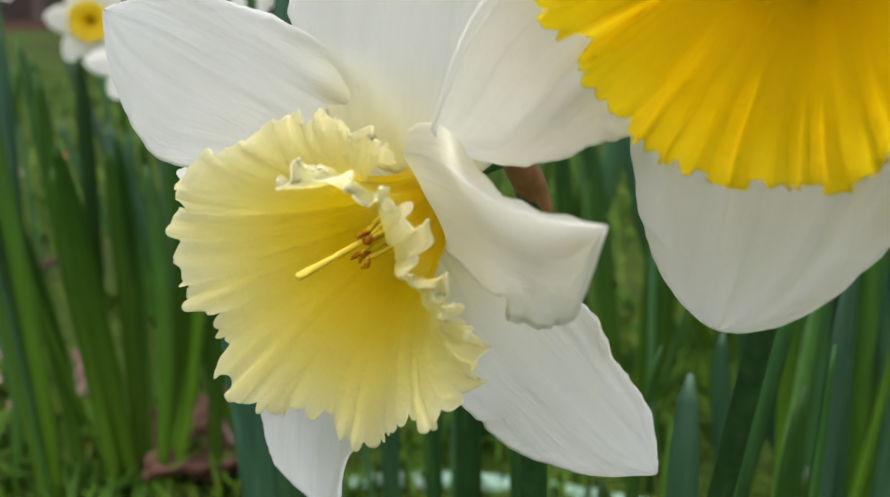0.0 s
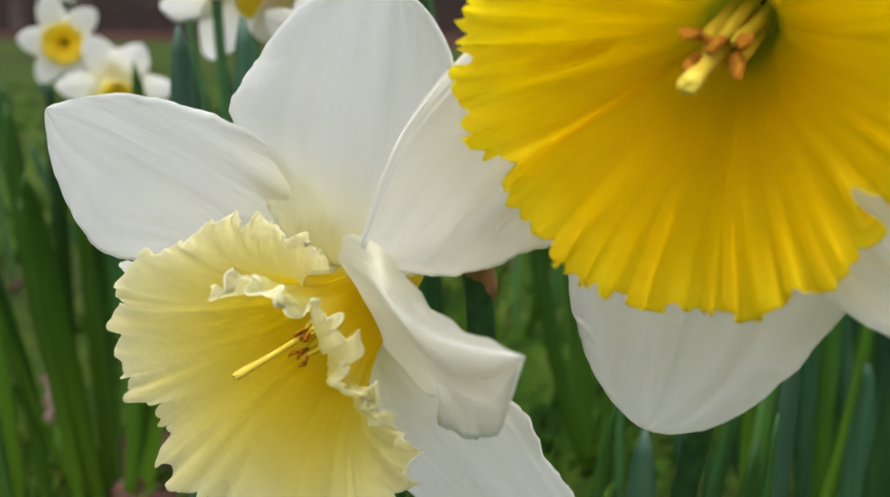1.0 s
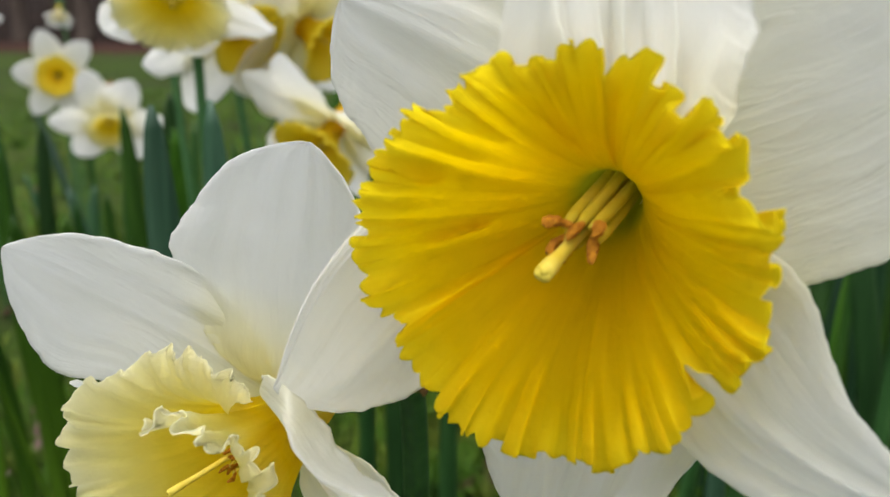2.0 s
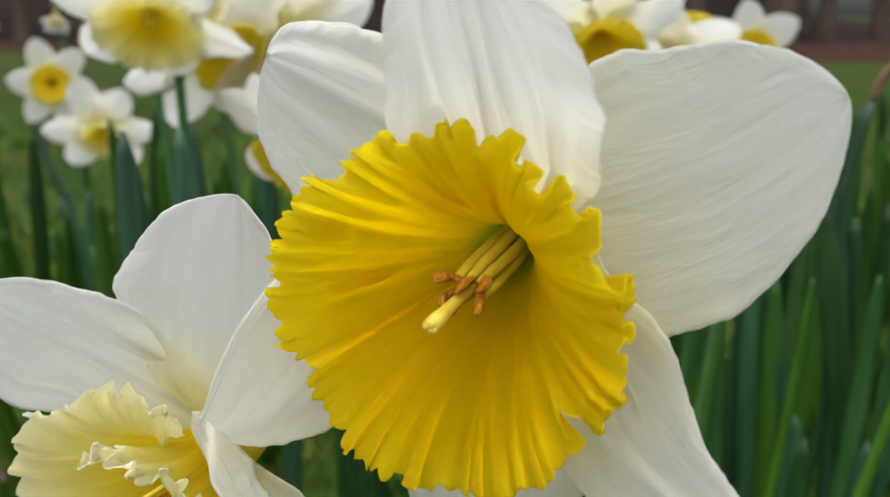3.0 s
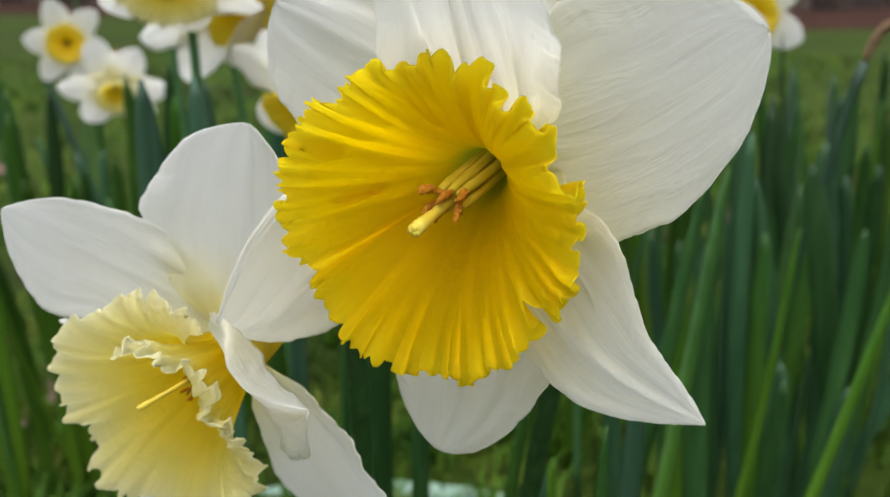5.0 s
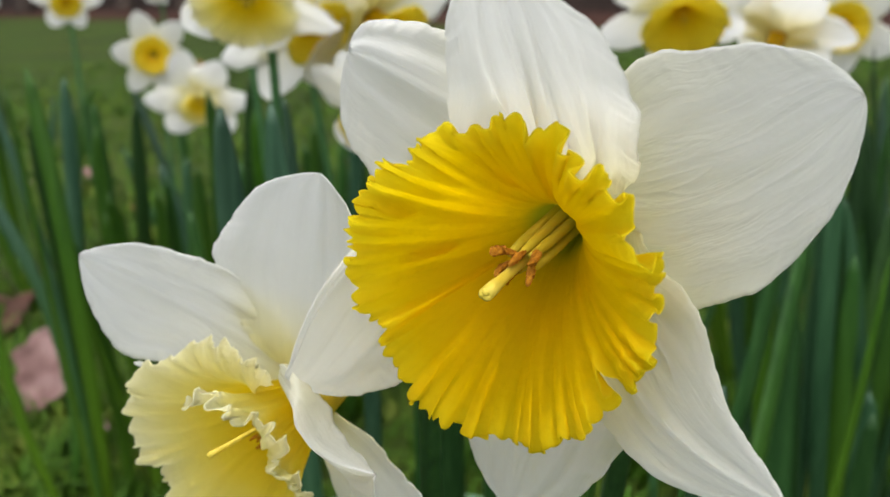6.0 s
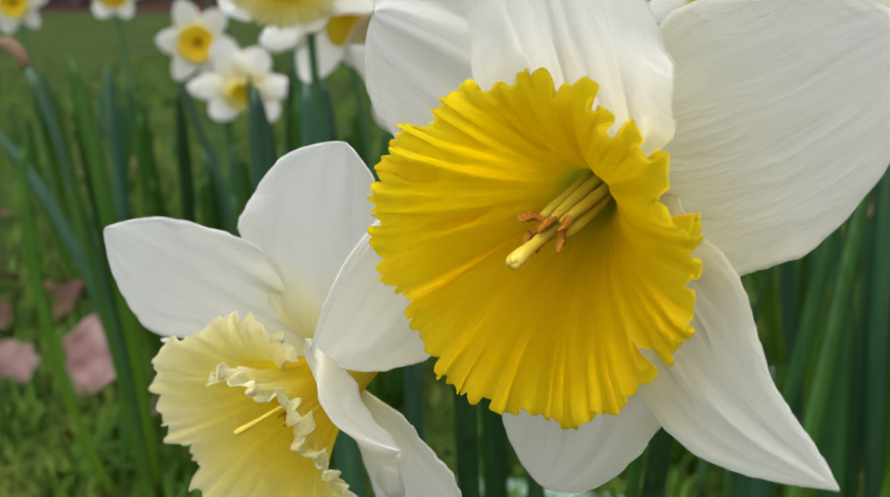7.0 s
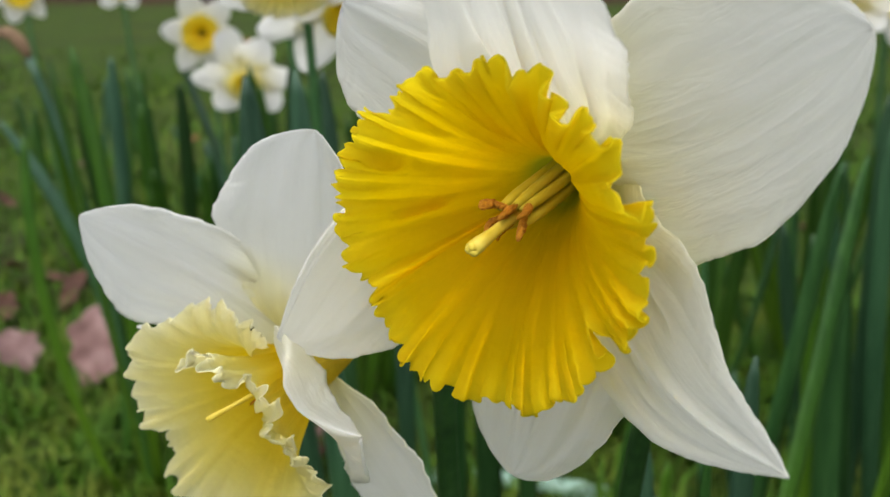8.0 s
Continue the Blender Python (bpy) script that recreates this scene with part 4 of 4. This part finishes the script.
def dead_leaf(at, size, turn, tilt, mat, label, seed, narrow=0.55):
    """A fallen leaf, curled and lobed, lying in the grass."""
    rng = np.random.RandomState(seed)
    verts, nu, nv = [], 16, 9
    p1, p2 = rng.uniform(0, 6.28, 2)
    for i in range(nu):
        s = i / (nu - 1)
        w = size * narrow * math.sin(math.pi * min(s * 0.92 + 0.05, 1)) ** 0.7 * (1 + 0.18 * math.sin(s * 19 + p1))
        for j in range(nv):
            v = -1 + 2 * j / (nv - 1)
            z = size * (0.16 * v * v + 0.10 * math.sin(s * 4 + p2) + 0.03 * math.sin(9 * v + 7 * s))
            verts.append((v * w * 0.5, (s - 0.5) * size, z))
    ob = mesh_ob("dead_leaf", verts, grid_faces(nu, nv), mat)
    shell(ob, 0.0006)
    ob.matrix_world = Matrix.Translation(at) @ Euler((radians(tilt), 0, radians(turn))).to_matrix().to_4x4()
    return tagged(ob, label, "dead leaf", "fallen leaves")


PINK = "dry pinkish-brown fallen leaf in the grass"
dead_leaf((-0.474, 0.716, 0.036), 0.082, -14, 52, DEAD, PINK + ", propped up", 1, 0.75)
dead_leaf((-0.575, 0.715, 0.026), 0.060, 60, 35, DEAD, PINK, 2, 0.8)
dead_leaf((-0.385, 0.745, 0.024), 0.050, 20, 35, DEAD, PINK, 3)
dead_leaf((-0.215, 0.600, 0.030), 0.060, -10, 45, DEAD, PINK + ", propped up", 4)
dead_leaf((-0.520, 0.830, 0.018), 0.045, 100, 20, DEAD, PINK, 5)
dead_leaf((-0.400, 0.640, 0.018), 0.050, 50, 25, DEAD, PINK, 6)
dead_leaf((-0.270, 0.640, 0.022), 0.045, 10, 35, DEAD, PINK, 7)
dead_leaf((-0.364, 0.703, 0.026), 0.045, -20, 40, DEAD, PINK, 9, 0.8)
DARKL = "dark russet decaying leaf among stems"
for i, (x, y, s) in enumerate(((-0.255, 0.600, 0.07), (-0.225, 0.560, 0.06), (-0.270, 0.555, 0.05), (-0.235, 0.520, 0.07), (-0.30, 0.59, 0.05), (-0.205, 0.535, 0.045), (0.03, 0.62, 0.05), (-0.62, 0.93, 0.06), (-0.68, 0.86, 0.05), (0.27, 0.66, 0.05), (0.10, 0.42, 0.04))):
    dead_leaf((x, y, 0.018), s, 47 * i, 18 + 5 * (i % 4), DARK_LITTER, DARKL, 20 + i, 0.7)
scatter = random.Random(17)
for i in range(34):
    x, y = scatter.uniform(-1.05, 0.75), scatter.uniform(0.55, 2.1)
    dead_leaf((x, y, 0.024), scatter.uniform(0.020, 0.045), scatter.uniform(0, 360), scatter.uniform(5, 35), (DARK_LITTER, SPATHE, DARK_LITTER, DEAD)[i % 4], "small dry brown leaf scrap on the lawn", 60 + i, scatter.uniform(0.35, 0.7))


def hose():
    pts = bezier((-0.24, 0.520, -0.022), (-0.15, 0.560, 0.0), (-0.05, 0.568, 0.001), (0.062, 0.524, 0.0), 36) + bezier((0.062, 0.524, 0.0), (0.12, 0.50, 0.0), (0.22, 0.44, -0.002), (0.40, 0.42, -0.004), 14)[1:]
    return tagged(tube("garden_hose", pts, [0.0078] * len(pts), HOSE, None, 14), "pale mint-green garden hose half hidden in the grass", "hose")


hose()


# ---- distance ----
def litter_strip():
    """Russet fallen leaves between the lawn and the trees, over a low uneven rim."""
    verts, nu, nv = [], 10, 80
    for i in range(nu):
        for j in range(nv):
            x = -40 + 80 * j / (nv - 1)
            near = 8.3 + max(0, 2.5 - x) * 0.55
            y = near + (0.4 + 7 * i / (nu - 1)) - 0.4
            verts.append((x, y, -0.01 + 0.05 * min(1, i / 2) + 0.03 * noise.noise(Vector((x * 2, y * 2, 0)))))
    return tagged(mesh_ob("ground_litter", verts, grid_faces(nu, nv), MULCH), "russet fallen leaves under trees beyond the lawn", "ground", kind="structure")


def bank():
    """Ground that rises among the trees, their shade put into its dark colour, with a low saddle where the sky shows.
    """
    verts, nu, nv = [], 26, 90
    for i in range(nu):
        for j in range(nv):
            x = -70 + 140 * j / (nv - 1)
            near = 12.5 + max(0, 2.5 - x) * 0.5
            y = near + 60 * (i / (nu - 1)) ** 1.6
            gap = 1 / (1 + math.exp(-(x - 0.34 * y) / (0.012 * y)))
            rise = (y - near) * 0.22 * (1 - gap)
            verts.append((x, y, 0.03 + rise + 0.08 * noise.noise(Vector((x, y, 0)))))
    return tagged(mesh_ob("ground_bank", verts, grid_faces(nu, nv), SHADED_FLOOR), "wooded bank beyond the lawn, tree shade in its dark colour", "ground", kind="structure")


litter_strip()
bank()


def tree(x, y, r, h, seed):
    rng = random.Random(seed)
    root = tagged(empty("tree", Matrix.Translation((x, y, 0))), "bare dark tree trunk beyond the lawn", "tree", "far trees")
    lean = rng.uniform(-0.06, 0.06)
    n = 12
    pts = [Vector((lean * h * (i / (n - 1)) ** 1.3, 0.03 * h * math.sin(i), h * i / (n - 1) - 0.3)) for i in range(n)]
    tube("trunk", pts, [r * (1.25 if i == 0 else 1 - 0.7 * i / (n - 1)) for i in range(n)], BARK, root, 12)
    for k in range(7):
        i = rng.randint(3, n - 2)
        a = rng.uniform(0, 6.28)
        d = Vector((math.cos(a), math.sin(a), rng.uniform(0.4, 1.0))) * rng.uniform(1.0, 2.4)
        tube("limb", bezier(pts[i], pts[i] + d * 0.3, pts[i] + d * 0.7 + Vector((0, 0, 0.2)), pts[i] + d, 7), [r * 0.35 * (1 - 0.8 * q / 6) for q in range(7)], BARK, root, 7)
    return root


for i in range(44):
    ang = -0.62 + 1.22 * i / 43 + 0.02 * math.sin(i * 7.3)
    dist = 13.2 + 5 * ((i * 0.618) % 1) + max(0, 0.3 - ang) * 6
    tree(dist * math.sin(ang), dist * math.cos(ang), 0.10 + 0.09 * ((i * 0.37) % 1), 6.0, 40 + i)
